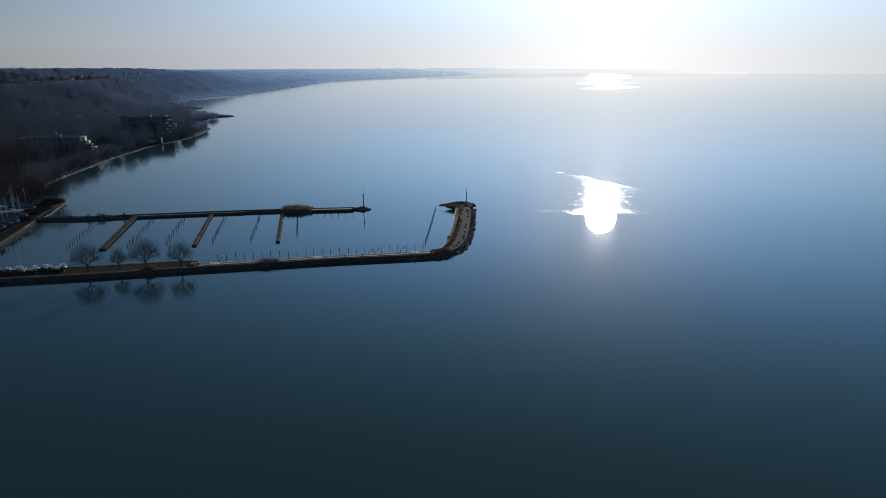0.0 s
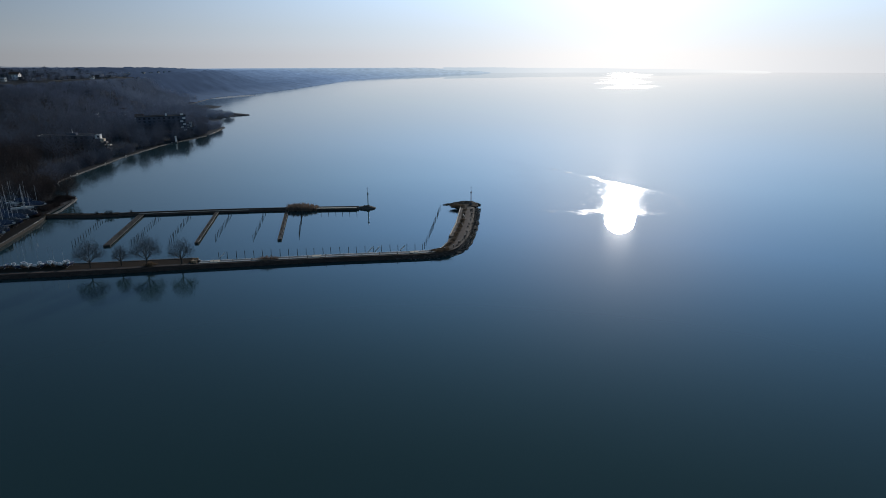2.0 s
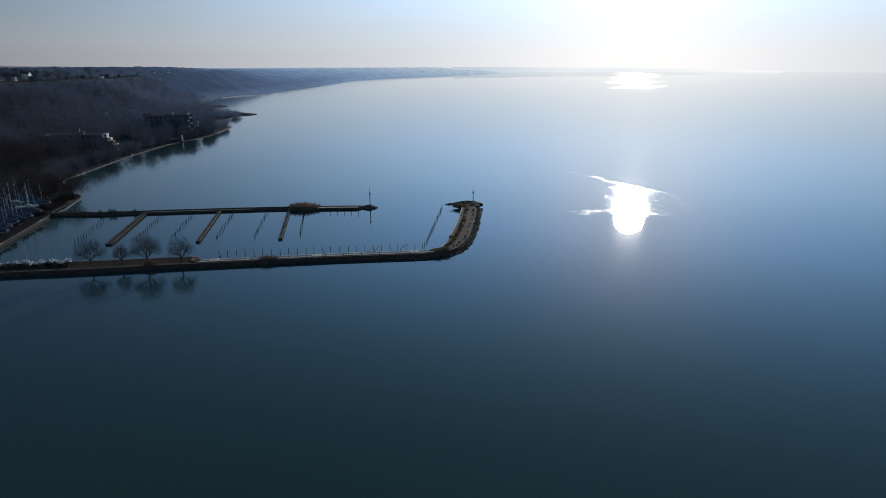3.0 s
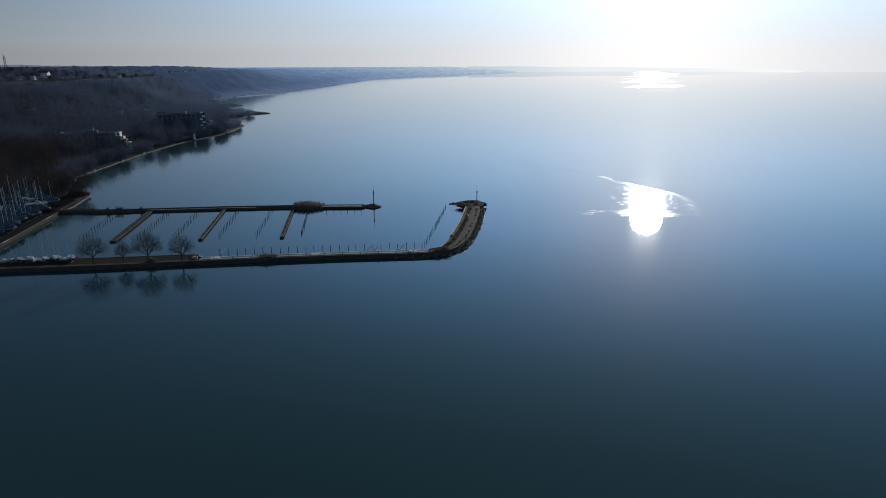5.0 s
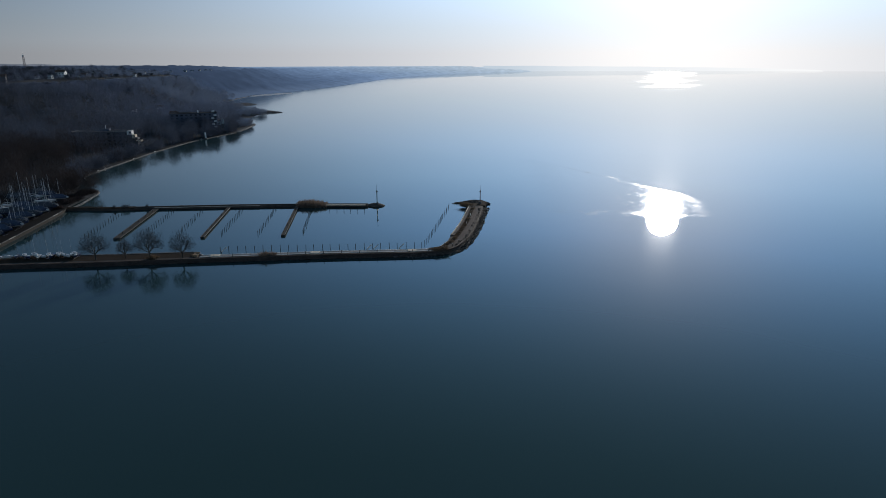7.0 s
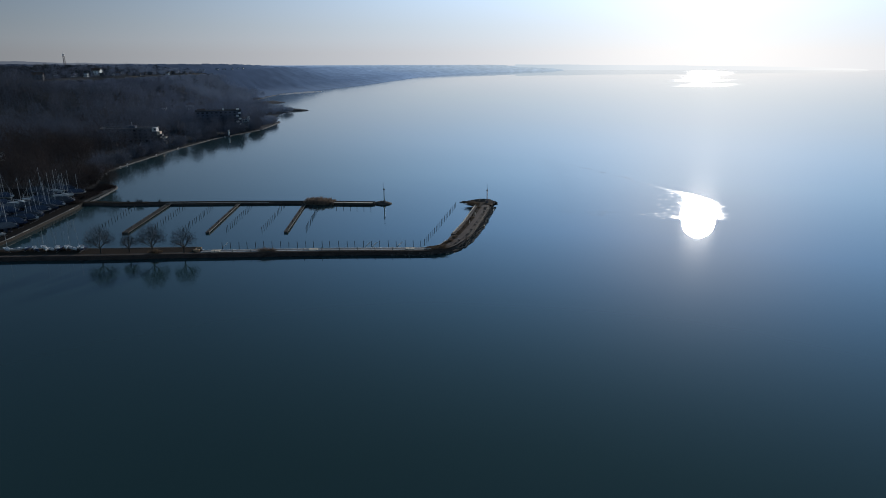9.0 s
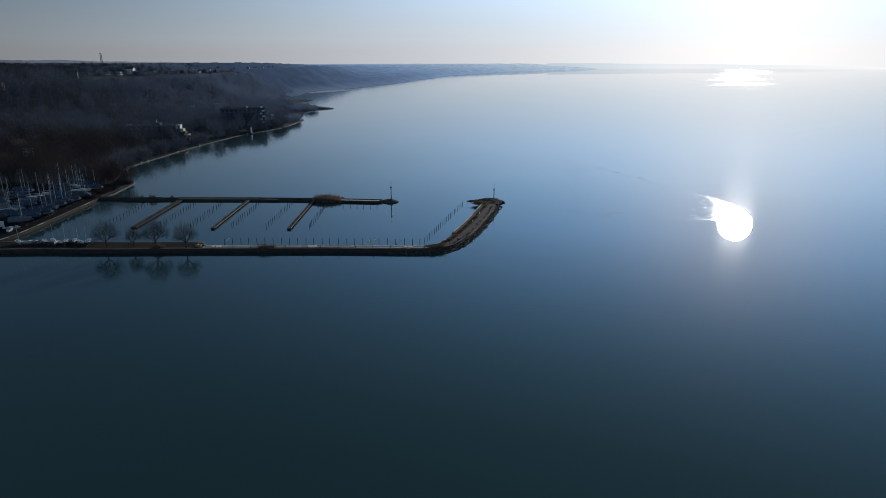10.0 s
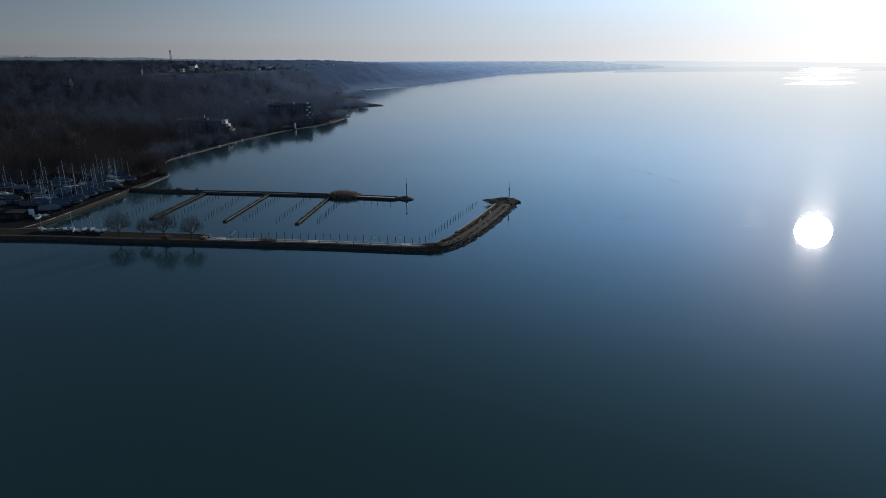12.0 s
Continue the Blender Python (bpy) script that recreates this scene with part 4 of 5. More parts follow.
def shrub(x, y, z, r, h, label, seed, material=SCRUB, n=500, wide=0.09):
    s = thing("shrub", label, "shrub", at=pose(x, y, z))
    rng = np.random.default_rng(seed)
    a = rng.normal(0, 0.38, (n, 3)) * (r, r, 0) * rng.uniform(0.3, 1, (n, 1))
    d = rng.normal(0, 1, (n, 3)) * (0.5, 0.5, 0.2) + (0, 0, 1)
    b = a * 1.35 + d / np.linalg.norm(d, axis=1, keepdims=True) * (h * rng.uniform(0.45, 1.05, (n, 1)))
    m = (a + b) / 2 + rng.normal(0, 0.1, (n, 3))
    c = m + rng.normal(0, 0.3, (n, 3)) * r * 0.6 + (0, 0, 0.15 * h)
    tris = np.concatenate([slivers(a, b, wide + 0 * a[:, 0], rng), slivers(m, c, wide + 0 * a[:, 0], rng)])
    ob = tagged(new("brush", tri_mesh("brush", tris, material)), kind="stuff")
    ob.parent = s
    return s


shrub(-60.5, 202.3, 1.3, 3.0, 1.3, "brown leafless shrub beside the promenade", 31, REED, 380, 0.07)
shrub(-57.6, 202.9, 1.3, 2.0, 1.0, "low brown shrub beside the promenade", 32, REED, 240, 0.07)
shrub(-97.0, 194.8, 1.3, 2.2, 1.6, "low scrub at the foot of a tree", 40)
for i, q in enumerate(list(np.arange(S_BEND + 2, S_LEG + 34, 2.6)) + [S_LEG + 44, S_LEG + 50]):
    # brown scrub along the overgrown bank
    x, y = MOLE.at(q + random.uniform(-0.8, 0.8), 5.1 + random.uniform(-0.35, 0.3) - (1.2 if q < S_BEND + 12 else 0))
    shrub(x, y, TOP - 0.05, random.uniform(0.9, 1.5), random.uniform(0.5, 1.0), "brown scrub growing on the breakwater", 50 + i, SCRUB if i % 3 else REED, 220, 0.06)
for i, (x, y, r, h) in enumerate([(-1.6, 212.6, 2.2, 1.2), (1.2, 214.4, 2.4, 1.2), (3.8, 287.6, 3.6, 1.9), (6.2, 286.2, 3.2, 1.9), (7.8, 283.0, 1.4, 1.1)]):
    shrub(x, y, 1.2 if i < 2 else 0.7, r, h, "dense brown scrub on the breakwater", 85 + i, SCRUB, 420, 0.07)
for i, (x, y, r, h) in enumerate([(-157.5, 268.8, 1.0, 2.0), (-153.2, 269.4, 1.6, 2.6), (-151.6, 269.8, 1.4, 2.3), (-143.0, 271.2, 0.9, 2.1), (-165, 268.8, 1.8, 1.0)]):
    shrub(x, y, 1.1, r, h, "bare shrub on the turf of the inner mole", 70 + i, TWIG, 90, 0.05)


for i in range(26):
    # brown thicket on the neck of land between the boatyard and the beach
    f = i / 25
    x, y = -184.5 - 9 * f + random.uniform(-5, 3), 266 + 38 * f + random.uniform(-3, 3)
    shrub(x, y, 0.9, random.uniform(2.4, 3.8), random.uniform(1.6, 3.2), "dense brown thicket on the shore point", 110 + i, WOODTWIG, 420, 0.08)


def reed_bed(name, x0, x1, way, o0, o1, h, n, seed, label):
    rng = np.random.default_rng(seed)
    spots = []
    for _ in range(n):
        f = rng.uniform()
        x, y = way.at(way.s[np.argmin(abs(way.p[:, 0] - (x0 + (x1 - x0) * f)))], rng.uniform(o0, o1))
        lump = 0.65 + 0.35 * math.sin(3.1 * f + 0.3) + 0.15 * noise.noise((x * 0.8, y * 0.8, 0))
        spots.append((x + rng.normal(0, 0.5), y + rng.normal(0, 0.3), 0.0, h * lump * rng.uniform(0.7, 1.1)))
    return tagged(blades(name, spots, REED, seed=seed, width=0.07), label, "reed bed", kind="stuff")


reed_bed("reed_bed", -74.5, -61.0, INNER, -1.6, 5.6, 3.0, 5200, 81, "tall dry reed bed along the inner mole")
tips = []
rng = np.random.default_rng(82)
for cx, cy, rx, ry, n, h in [(-302, 845, 24, 9, 4200, 3.0), (-330, 838, 22, 14, 3000, 3.0), (-402, 995, 20, 34, 3400, 2.4), (-280, 722, 10, 6, 500, 2.2), (-312, 820, 12, 20, 2600, 2.2)]:
    for _ in range(n):
        a, r = rng.uniform(0, 2 * np.pi), math.sqrt(rng.uniform())
        tips.append((cx + rx * r * math.cos(a), cy + ry * r * math.sin(a), 0.0, h * rng.uniform(0.35, 1.0) * (1.15 - 0.8 * r * max(0, math.cos(a)))))
tagged(blades("far_reeds", tips, HAZEREED, seed=83, width=0.22), "dry reed fringing the far capes", "reed bed", kind="stuff")

# ---------------------------------------------------------------- shore edges
QUAY = Way([(-162.2, 186), (-161.5, 196), (-163, 206), (-167, 223), (-172, 243), (-175.8, 258), (-179, 266)], 2.0)
quay = thing("harbour_quay", "old concrete quay edge along the boatyard", "quay", kind="structure")
sweep("quay_wall", QUAY, lambda s: [(-0.2, -1.5), (-0.2, 1.12), (0.7, 1.12), (0.7, -1.5)], PILEWOOD, parent=quay)
for s in np.arange(1.0, QUAY.length - 6, 5.4):
    sweep("edge_beam", QUAY, lambda q: [(-0.1, 1.12), (-0.1, 1.32), (0.3, 1.32), (0.3, 1.12)], LEDGE if int(s * 7) % 4 == 0 else OLDCONC, s0=s, s1=s + 5.0, parent=quay)

SHORE = Way([(-219, 339), (-228.5, 352), (-233.5, 388), (-242, 450), (-245.6, 523), (-237.6, 577), (-236, 592)], 3.0)
shore = thing("shore_walk", "pale stone shore walk below the woods", "shore walk", kind="structure")
sweep("edge_wall", SHORE, lambda s: [(-0.45, -1.0), (-0.25, 0.3), (0.0, 0.42), (0.5, 0.46), (0.5, -1.0)], OLDCONC, parent=shore, wobble=0.5)
BENCH = surface("white_stone", (0.60, 0.59, 0.57), (0.76, 0.75, 0.73), 0.6, 5.0, 0.7, bump=0.2)
for i, f in enumerate((0.02, 0.13, 0.165, 0.33, 0.47, 0.78)):
    q = SHORE.length * f
    b = thing("stone_bench", "small white stone bench on the shore walk", "bench", "benches on the shore walk", at=Matrix.Translation((*SHORE.at(q, 0.35), 0.44)) @ Matrix.Rotation(radians(SHORE.heading(q)), 4, "Z"))
    bm = bmesh.new()
    box(bm, -0.8, 0.8, -0.25, 0.25, 0.32, 0.44, 0.03)
    part("seat", bm, BENCH, b)
    for sx in (-0.6, 0.6):
        bm = bmesh.new()
        box(bm, sx - 0.12, sx + 0.12, -0.2, 0.2, -0.05, 0.32, 0.02)
        part("leg", bm, BENCH, b)
POINT = Way([(-238, 602), (-241, 630), (-248.3, 674), (-254, 684)], 3.0)
sweep("point_wall", POINT, lambda s: [(-0.5, -1.0), (-0.1, 0.5), (1.2, 0.6), (1.2, -1.0)], OLDCONC, parent=shore, wobble=0.5)
BEACH = Way([(-178.6, 268), (-180.6, 280), (-186.2, 298), (-188.2, 305), (-193, 311)], 2.0)
sweep("beach_edge", BEACH, lambda s: [(-0.6, -0.8), (-0.2, 0.3), (0.5, 0.5), (0.5, -0.8)], OLDCONC, parent=shore, wobble=0.5, label="pale beach")

YARDSOIL = surface("boatyard_hardstanding", (0.0085, 0.0085, 0.0092), (0.018, 0.0175, 0.0185), 0.1, 4.0, 0.9, bump=0.4)
verts, faces = [], []
ys, ds = np.arange(184, 292, 4.0), [0.9, 3, 8, 16, 30, 50, 66]
for y in ys:
    for d in ds:
        verts.append((coast(min(y, 262)) - d - max(0, y - 262) * 0.3, y, inland_height(d, y) + 0.10))
for i in range(len(ys) - 1):
    for j in range(len(ds) - 1):
        a = i * len(ds) + j
        faces.append((a, a + len(ds), a + len(ds) + 1, a + 1))
tagged(from_arrays("boatyard_pavement", verts, faces, YARDSOIL), "dark bare hardstanding of the boatyard", "boatyard", kind="structure")

# ---------------------------------------------------------------- boats
GELCOAT = surface("white_gelcoat", (0.50, 0.49, 0.47), (0.72, 0.71, 0.69), 0.8, 6.0, 0.3, bump=0.03, coat=0.3)
NAVY = surface("navy_hull", (0.015, 0.025, 0.06), (0.03, 0.045, 0.10), 0.8, 6.0, 0.3, bump=0.03, coat=0.3)
TARP = surface("blue_tarpaulin", (0.022, 0.034, 0.068), (0.050, 0.072, 0.125), 0.7, 3.0, 0.6, bump=0.6, depth=0.15)
GREYTARP = surface("grey_tarpaulin", (0.085, 0.09, 0.105), (0.16, 0.165, 0.18), 0.7, 3.0, 0.6, bump=0.6, depth=0.15)
DARKTARP = surface("slate_tarpaulin", (0.024, 0.027, 0.036), (0.055, 0.06, 0.076), 0.7, 3.0, 0.6, bump=0.6, depth=0.15)
ANTIFOUL = surface("dark_antifouling", (0.02, 0.03, 0.05), (0.05, 0.06, 0.09), 0.8, 6.0, 0.7, bump=0.1)
ALLOY = surface("mast_alloy", (0.55, 0.55, 0.54), (0.70, 0.70, 0.69), 0.5, 6.0, 0.4, 0.2, bump=0.05)


def hull_shape(bm, ln, beam, keel, sheer, full=0.85):
    """A lofted boat hull with its deck, bow towards +x."""
    ns, rows = 11, []
    for i in range(ns):
        f = i / (ns - 1)
        w = beam / 2 * min(1.0, (1 - max(0, (f - 0.45) / 0.55) ** 2.2)) * (full + (1 - full) * min(1, f / 0.3))
        w = max(w, 0.02)
        x = (f - 0.5) * ln + (0.04 * ln if f == 1 else 0)
        top = sheer * (1 + 0.22 * max(0, (f - 0.4)) ** 1.5)
        low = keel * (0.25 if f < 0.05 else 0) + (sheer * 0.55 * max(0, (f - 0.72) / 0.28) ** 2)
        row = [(x, -w, top), (x, -w * 0.94, top * 0.62 + low * 0.38), (x, -w * 0.62, low + 0.18 * (top - low)), (x, 0, low), (x, w * 0.62, low + 0.18 * (top - low)), (x, w * 0.94, top * 0.62 + low * 0.38), (x, w, top)]
        rows.append([bm.verts.new(p) for p in row])
    for a, b in zip(rows, rows[1:]):
        for j in range(6):
            bm.faces.new((a[j], b[j], b[j + 1], a[j + 1]))
        bm.faces.new((a[6], b[6], b[0], a[0]))
    bm.faces.new(rows[0])
    bm.faces.new(rows[-1][::-1])


def sailboat(m, ln, cover, hullmat, mast, label, group):
    b = thing("sailboat", label, "sailboat", group, at=m)
    lift, beam, sheer = 1.25, ln * 0.31, ln * 0.14
    bm = bmesh.new()
    hull_shape(bm, ln, beam, 0.3, sheer)
    bmesh.ops.translate(bm, vec=(0, 0, lift), verts=bm.verts)
    part("hull", bm, hullmat, b)
    bm = bmesh.new()
    box(bm, -0.10 * ln, 0.08 * ln, -0.09, 0.09, 0.25, lift + 0.25, 0.04)
    part("keel", bm, ANTIFOUL, b)
    bm = bmesh.new()
    for x in (-0.25 * ln, 0.2 * ln):
        for s in (-1, 1):
            rod(bm, (x, s * beam * 0.5, 0), (x, s * beam * 0.36, lift + 0.35), 0.06, 0.05, 5)
        rod(bm, (x, -beam * 0.5, 0.08), (x, beam * 0.5, 0.08), 0.07, 0.07, 5)
    rod(bm, (-0.3 * ln, 0, 0.12), (0.25 * ln, 0, 0.12), 0.08, 0.08, 5)
    part("cradle", bm, ANTIFOUL, b)
    deck = lift + sheer
    bm = bmesh.new()
    box(bm, -0.06 * ln, 0.20 * ln, -beam * 0.27, beam * 0.27, deck - 0.05, deck + 0.42, 0.10)
    cab = part("cabin", bm, GELCOAT, b)
    for s in (-1, 1):
        bm = bmesh.new()
        box(bm, -0.02 * ln, 0.15 * ln, s * beam * 0.272 - 0.012, s * beam * 0.272 + 0.012, deck + 0.14, deck + 0.30)
        part("window", bm, ANTIFOUL, cab, "dark cabin window")
    bm = bmesh.new()
    for e, x in ((1, 0.47 * ln), (-1, -0.46 * ln)):
        w = beam * (0.12 if e > 0 else 0.36)
        rod(bm, (x, -w, deck + 0.7), (x, w, deck + 0.7), 0.035, 0.035, 5)
        for sd in (-1, 1):
            rod(bm, (x, sd * w, deck), (x, sd * w, deck + 0.7), 0.03, 0.03, 5)
            rod(bm, (x, sd * w, deck + 0.7), (x - e * 0.1 * ln, sd * (w + (beam * 0.18 if e > 0 else 0.04)), deck + 0.65), 0.035, 0.035, 5)
    part("pulpit", bm, STEEL, b, "bright steel guard rails")
    if mast:
        bm = bmesh.new()
        rod(bm, (0.10 * ln, 0, deck + 0.2), (0.095 * ln, 0, deck + mast), 0.07, 0.045, 6)
        mst = part("mast", bm, ALLOY, b)
        for f, w in ((0.45, 0.55), (0.72, 0.4)):
            bm = bmesh.new()
            rod(bm, (0.10 * ln, -w, deck + mast * f), (0.10 * ln, w, deck + mast * f), 0.03, 0.03, 4)
            part("spreader", bm, ALLOY, mst)
        bm = bmesh.new()
        for x in (0.5 * ln, -0.48 * ln):
            rod(bm, (x, 0, deck + 0.1), (0.096 * ln, 0, deck + mast * 0.97), 0.012, 0.012, 3)
        for s in (-1, 1):
            rod(bm, (0.06 * ln, s * beam * 0.48, deck), (0.096 * ln, 0, deck + mast * 0.9), 0.012, 0.012, 3)
        tagged(part("rigging", bm, STEEL, mst), kind="stuff")
        bm = bmesh.new()
        rod(bm, (0.09 * ln, 0, deck + 0.95), (-0.36 * ln, 0, deck + 0.9), 0.06, 0.05, 6)
        part("boom", bm, ALLOY, b)
    if cover is not None:
        verts, faces = [], []
        ns = 9
        for i in range(ns):
            f = i / (ns - 1)
            x = (f - 0.5) * ln * 0.96
            w = beam / 2 * 1.04 * (1 - max(0, (f - 0.5) / 0.5) ** 2.4 * 0.93) * (0.85 + 0.15 * min(1, f / 0.3))
            ridge = deck + (1.45 if f < 0.85 else 0.8) * (0.78 + 0.22 * math.sin(f * 3.1)) + 0.06 * math.sin(i * 2.3)
            sag = 0.07 * math.sin(i * 1.9)
            verts += [(x, -w, deck - 0.55), (x, -w * 0.97, deck + 0.05), (x, -w * 0.45, deck + 0.75 + sag), (x, 0, ridge), (x, w * 0.45, deck + 0.75 - sag), (x, w * 0.97, deck + 0.05), (x, w, deck - 0.55)]
        for i in range(ns - 1):
            for j in range(6):
                a = i * 7 + j
                faces.append((a, a + 7, a + 8, a + 1))
        faces += [tuple(range(7)), tuple(range((ns - 1) * 7, ns * 7))[::-1]]
        from_arrays("cover", verts, faces, cover, b, "taut blue cover" if cover is TARP else "slate winter cover" if cover is DARKTARP else "grey winter cover")
    return b


YARD = "laid-up sailboats in the boatyard"
KINDS = [
    sailboat(pose(-203, 222, 1.6), 8.6, TARP, GELCOAT, 9.2, "laid-up sailboat on a cradle under a blue cover", YARD),
    sailboat(pose(-200, 212, 1.6), 7.6, GREYTARP, NAVY, 8.4, "laid-up dark-hulled sailboat under a grey cover", YARD),
    sailboat(pose(-192, 228, 1.6), 8.0, None, GELCOAT, 9.8, "laid-up white sailboat with a bare deck and mast", YARD),
    sailboat(pose(-186, 216, 1.6), 9.2, DARKTARP, NAVY, 10.4, "large laid-up dark-hulled sailboat under a slate cover", YARD),
    sailboat(pose(-181, 220, 1.6), 8.4, TARP, NAVY, 0.0, "laid-up boat without a mast under a blue cover", YARD),
]
random.seed(17)
QUAY_ROW = [(-174.5, 219.5, 4), (-178.2, 223.5, 3), (-176.6, 229.5, 3), (-178.8, 235, 1), (-182.2, 240.6, 0), (-181.8, 246.4, 1), (-183.6, 251.6, 0), (-185, 257.6, 3), (-184.2, 263, 2), (-172.5, 212.5, 1), (-176, 226.4, 0), (-178, 232.2, 4), (-181.5, 243.6, 3), (-186.2, 260.4, 1), (-188.5, 222.5, 0)]
BACK_ROWS = [(-193, 236.5, 4), (-190.8, 230.5, 1), (-209.5, 238, 0), (-211.5, 245.5, 3), (-208.8, 250.6, 0), (-199, 244.6, 1), (-201.5, 252, 2), (-196, 259.6, 0), (-203, 271.5, 3), (-206, 279.5, 2), (-203, 285, 0), (-222, 241.5, 1), (-232, 240.5, 0), (-203.5, 261.5, 2), (-212.5, 277.5, 3), (-213, 290, 1), (-219, 262, 0), (-217.5, 228.5, 2), (-211, 217, 3), (-224, 219, 0), (-194, 270.5, 2), (-193.5, 279, 0), (-221.5, 252, 3), (-228.5, 230.5, 1), (-212.8, 207, 2), (-224.8, 206, 3), (-192, 248.5, 3), (-190.6, 253.6, 0), (-198, 230.6, 1)]
for x, y, k in QUAY_ROW + BACK_ROWS:
    x = min(x + 1.6, coast(min(y, 262)) - 6.6)
    z = inland_height(coast(min(y, 262)) - x, y) + 0.10
    m = pose(x, y, z, 0, 0, random.gauss(17, 8))
    b = copy_thing(KINDS[k], m)
    b.scale = [random.uniform(0.95, 1.15)] * 3
for b in KINDS:
    b.location.z = inland_height(coast(b.location.y) - b.location.x, b.location.y) + 0.10
    b.rotation_euler.z = radians(random.gauss(17, 8))


def motorboat(m, ln, mast, label, group, hullmat=None):
    b = thing("small_boat", label, "boat", group, at=m)
    bm = bmesh.new()
    hull_shape(bm, ln, ln * 0.34, 0.15, ln * 0.20)
    bmesh.ops.translate(bm, vec=(0, 0, 0.45), verts=bm.verts)
    part("hull", bm, hullmat or GELCOAT, b)
    d = 0.45 + ln * 0.20
    bm = bmesh.new()
    box(bm, -0.30 * ln, 0.10 * ln, -ln * 0.12, ln * 0.12, d - 0.10, d + 0.02, 0.03)
    part("cockpit", bm, ANTIFOUL, b, "dark open cockpit")
    bm = bmesh.new()
    box(bm, 0.08 * ln, 0.28 * ln, -ln * 0.10, ln * 0.10, d, d + 0.3, 0.08)
    part("cuddy", bm, GELCOAT, b)
    for s in (-1, 1):
        bm = bmesh.new()
        rod(bm, (-0.1 * ln, s * 0.7 - 0.1, 0.28), (-0.1 * ln, s * 0.7 + 0.1, 0.28), 0.28, 0.28, 10)
        part("trailer_wheel", bm, ANTIFOUL, b)
    bm = bmesh.new()
    rod(bm, (-0.4 * ln, 0, 0.35), (0.65 * ln, 0, 0.30), 0.06, 0.05, 5)
    part("trailer_beam", bm, STEEL, b)
    if mast:
        bm = bmesh.new()
        rod(bm, (0.12 * ln, 0, d), (0.10 * ln, 0, d + mast), 0.06, 0.04, 6)
        part("mast", bm, ALLOY, b)
    return b


LAWNB = "small boats laid up on the breakwater"
SMALL = [motorboat(pose(-146.6, 190.2, TOP, 0, 0, 20), 4.8, 0, "small white open boat on a trailer", LAWNB), motorboat(pose(-138.2, 193.0, TOP, 0, 0, -38), 5.6, 7.5, "small white sailboat with a mast on a trailer", LAWNB), motorboat(pose(-143.6, 191.4, TOP, 0, 0, -70), 4.8, 0, "small dark-blue boat on a trailer", LAWNB, NAVY)]
for x, y, k, a in [(-141.2, 192.0, 0, -48), (-133.9, 193.8, 1, -60), (-131.8, 192.6, 2, -75), (-129.4, 194.6, 1, -35), (-125.4, 195.6, 0, -42), (-123.6, 193.8, 2, -80), (-139.6, 191.0, 2, -25), (-130.6, 194.4, 1, -52), (-134.9, 192.2, 0, -15), (-126.2, 195.2, 1, -64), (-149.6, 189.4, 1, -30), (-136.0, 191.8, 0, -65), (-127.2, 193.6, 0, -20)]:
    copy_thing(SMALL[k], pose(x, y, TOP, 0, 0, a)).scale = [random.uniform(0.68, 0.88)] * 3
for b in SMALL:
    b.scale = (0.8, 0.8, 0.8)

# ---------------------------------------------------------------- promenade details
for x, y in ((-77.4, 199.4), (-43.6, 205.3), (-10.4, 210.6)):
    s = MOLE.near(x, y)
    p = thing("landing_step", "pale concrete landing platform beside the promenade", "platform", "landing platforms on the promenade", at=Matrix.Translation((*MOLE.at(s, 3.3), TOP)) @ Matrix.Rotation(radians(MOLE.heading(s)), 4, "Z"))
    bm = bmesh.new()
    box(bm, -1.5, 1.5, -1.1, 1.1, -0.05, 0.28, 0.03)
    part("slab", bm, WARMSTONE, p)
    bm = bmesh.new()
    box(bm, -1.1, 1.1, -1.5, -1.1, -0.05, 0.14, 0.02)
    part("step", bm, WARMSTONE, p)


def lamp_post():
    p = thing("bollard_light", "short dark bollard light on the promenade", "bollard light", "bollard lights along the promenade", at=pose(-70, 203, TOP))
    bm = bmesh.new()
    rod(bm, (0, 0, -0.05), (0, 0, 1.0), 0.09, 0.08, 8)
    part("post", bm, PILEWOOD, p)
    bm = bmesh.new()
    rod(bm, (0, 0, 1.0), (0, 0, 1.18), 0.12, 0.10, 8)
    part("head", bm, STEEL, p)
    return p


POST = lamp_post()
for i, s in enumerate(np.arange(S_LAWN + 6, S_LEG - 4, 6.2)):
    m = Matrix.Translation((*MOLE.at(s, 2.05), TOP - 0.02))
    if i:
        copy_thing(POST, m)
    else:
        POST.matrix_basis = m

steps = thing("stone_steps", "sunlit ochre stone steps between lawn and promenade", "steps", at=Matrix.Translation((*MOLE.at(S_LAWN, 5.2), TOP)) @ Matrix.Rotation(radians(MOLE.heading(S_LAWN)), 4, "Z"))
OCHRE = surface("ochre_stone", (0.30, 0.18, 0.10), (0.42, 0.27, 0.15), 0.6, 5.0, 0.7, bump=0.3)
for i in range(3):
    bm = bmesh.new()
    box(bm, -1.6 + i * 0.5, -1.1 + i * 0.5, -1.3, 1.3, -0.3, 0.42 - i * 0.14, 0.03)
    part("step", bm, OCHRE, steps)
for sx in (-1.5, 1.5):
    bm = bmesh.new()
    box(bm, -1.8, 0.2, sx - 0.18, sx + 0.18, -0.3, 0.6, 0.04)
    part("cheek_wall", bm, OCHRE, steps)

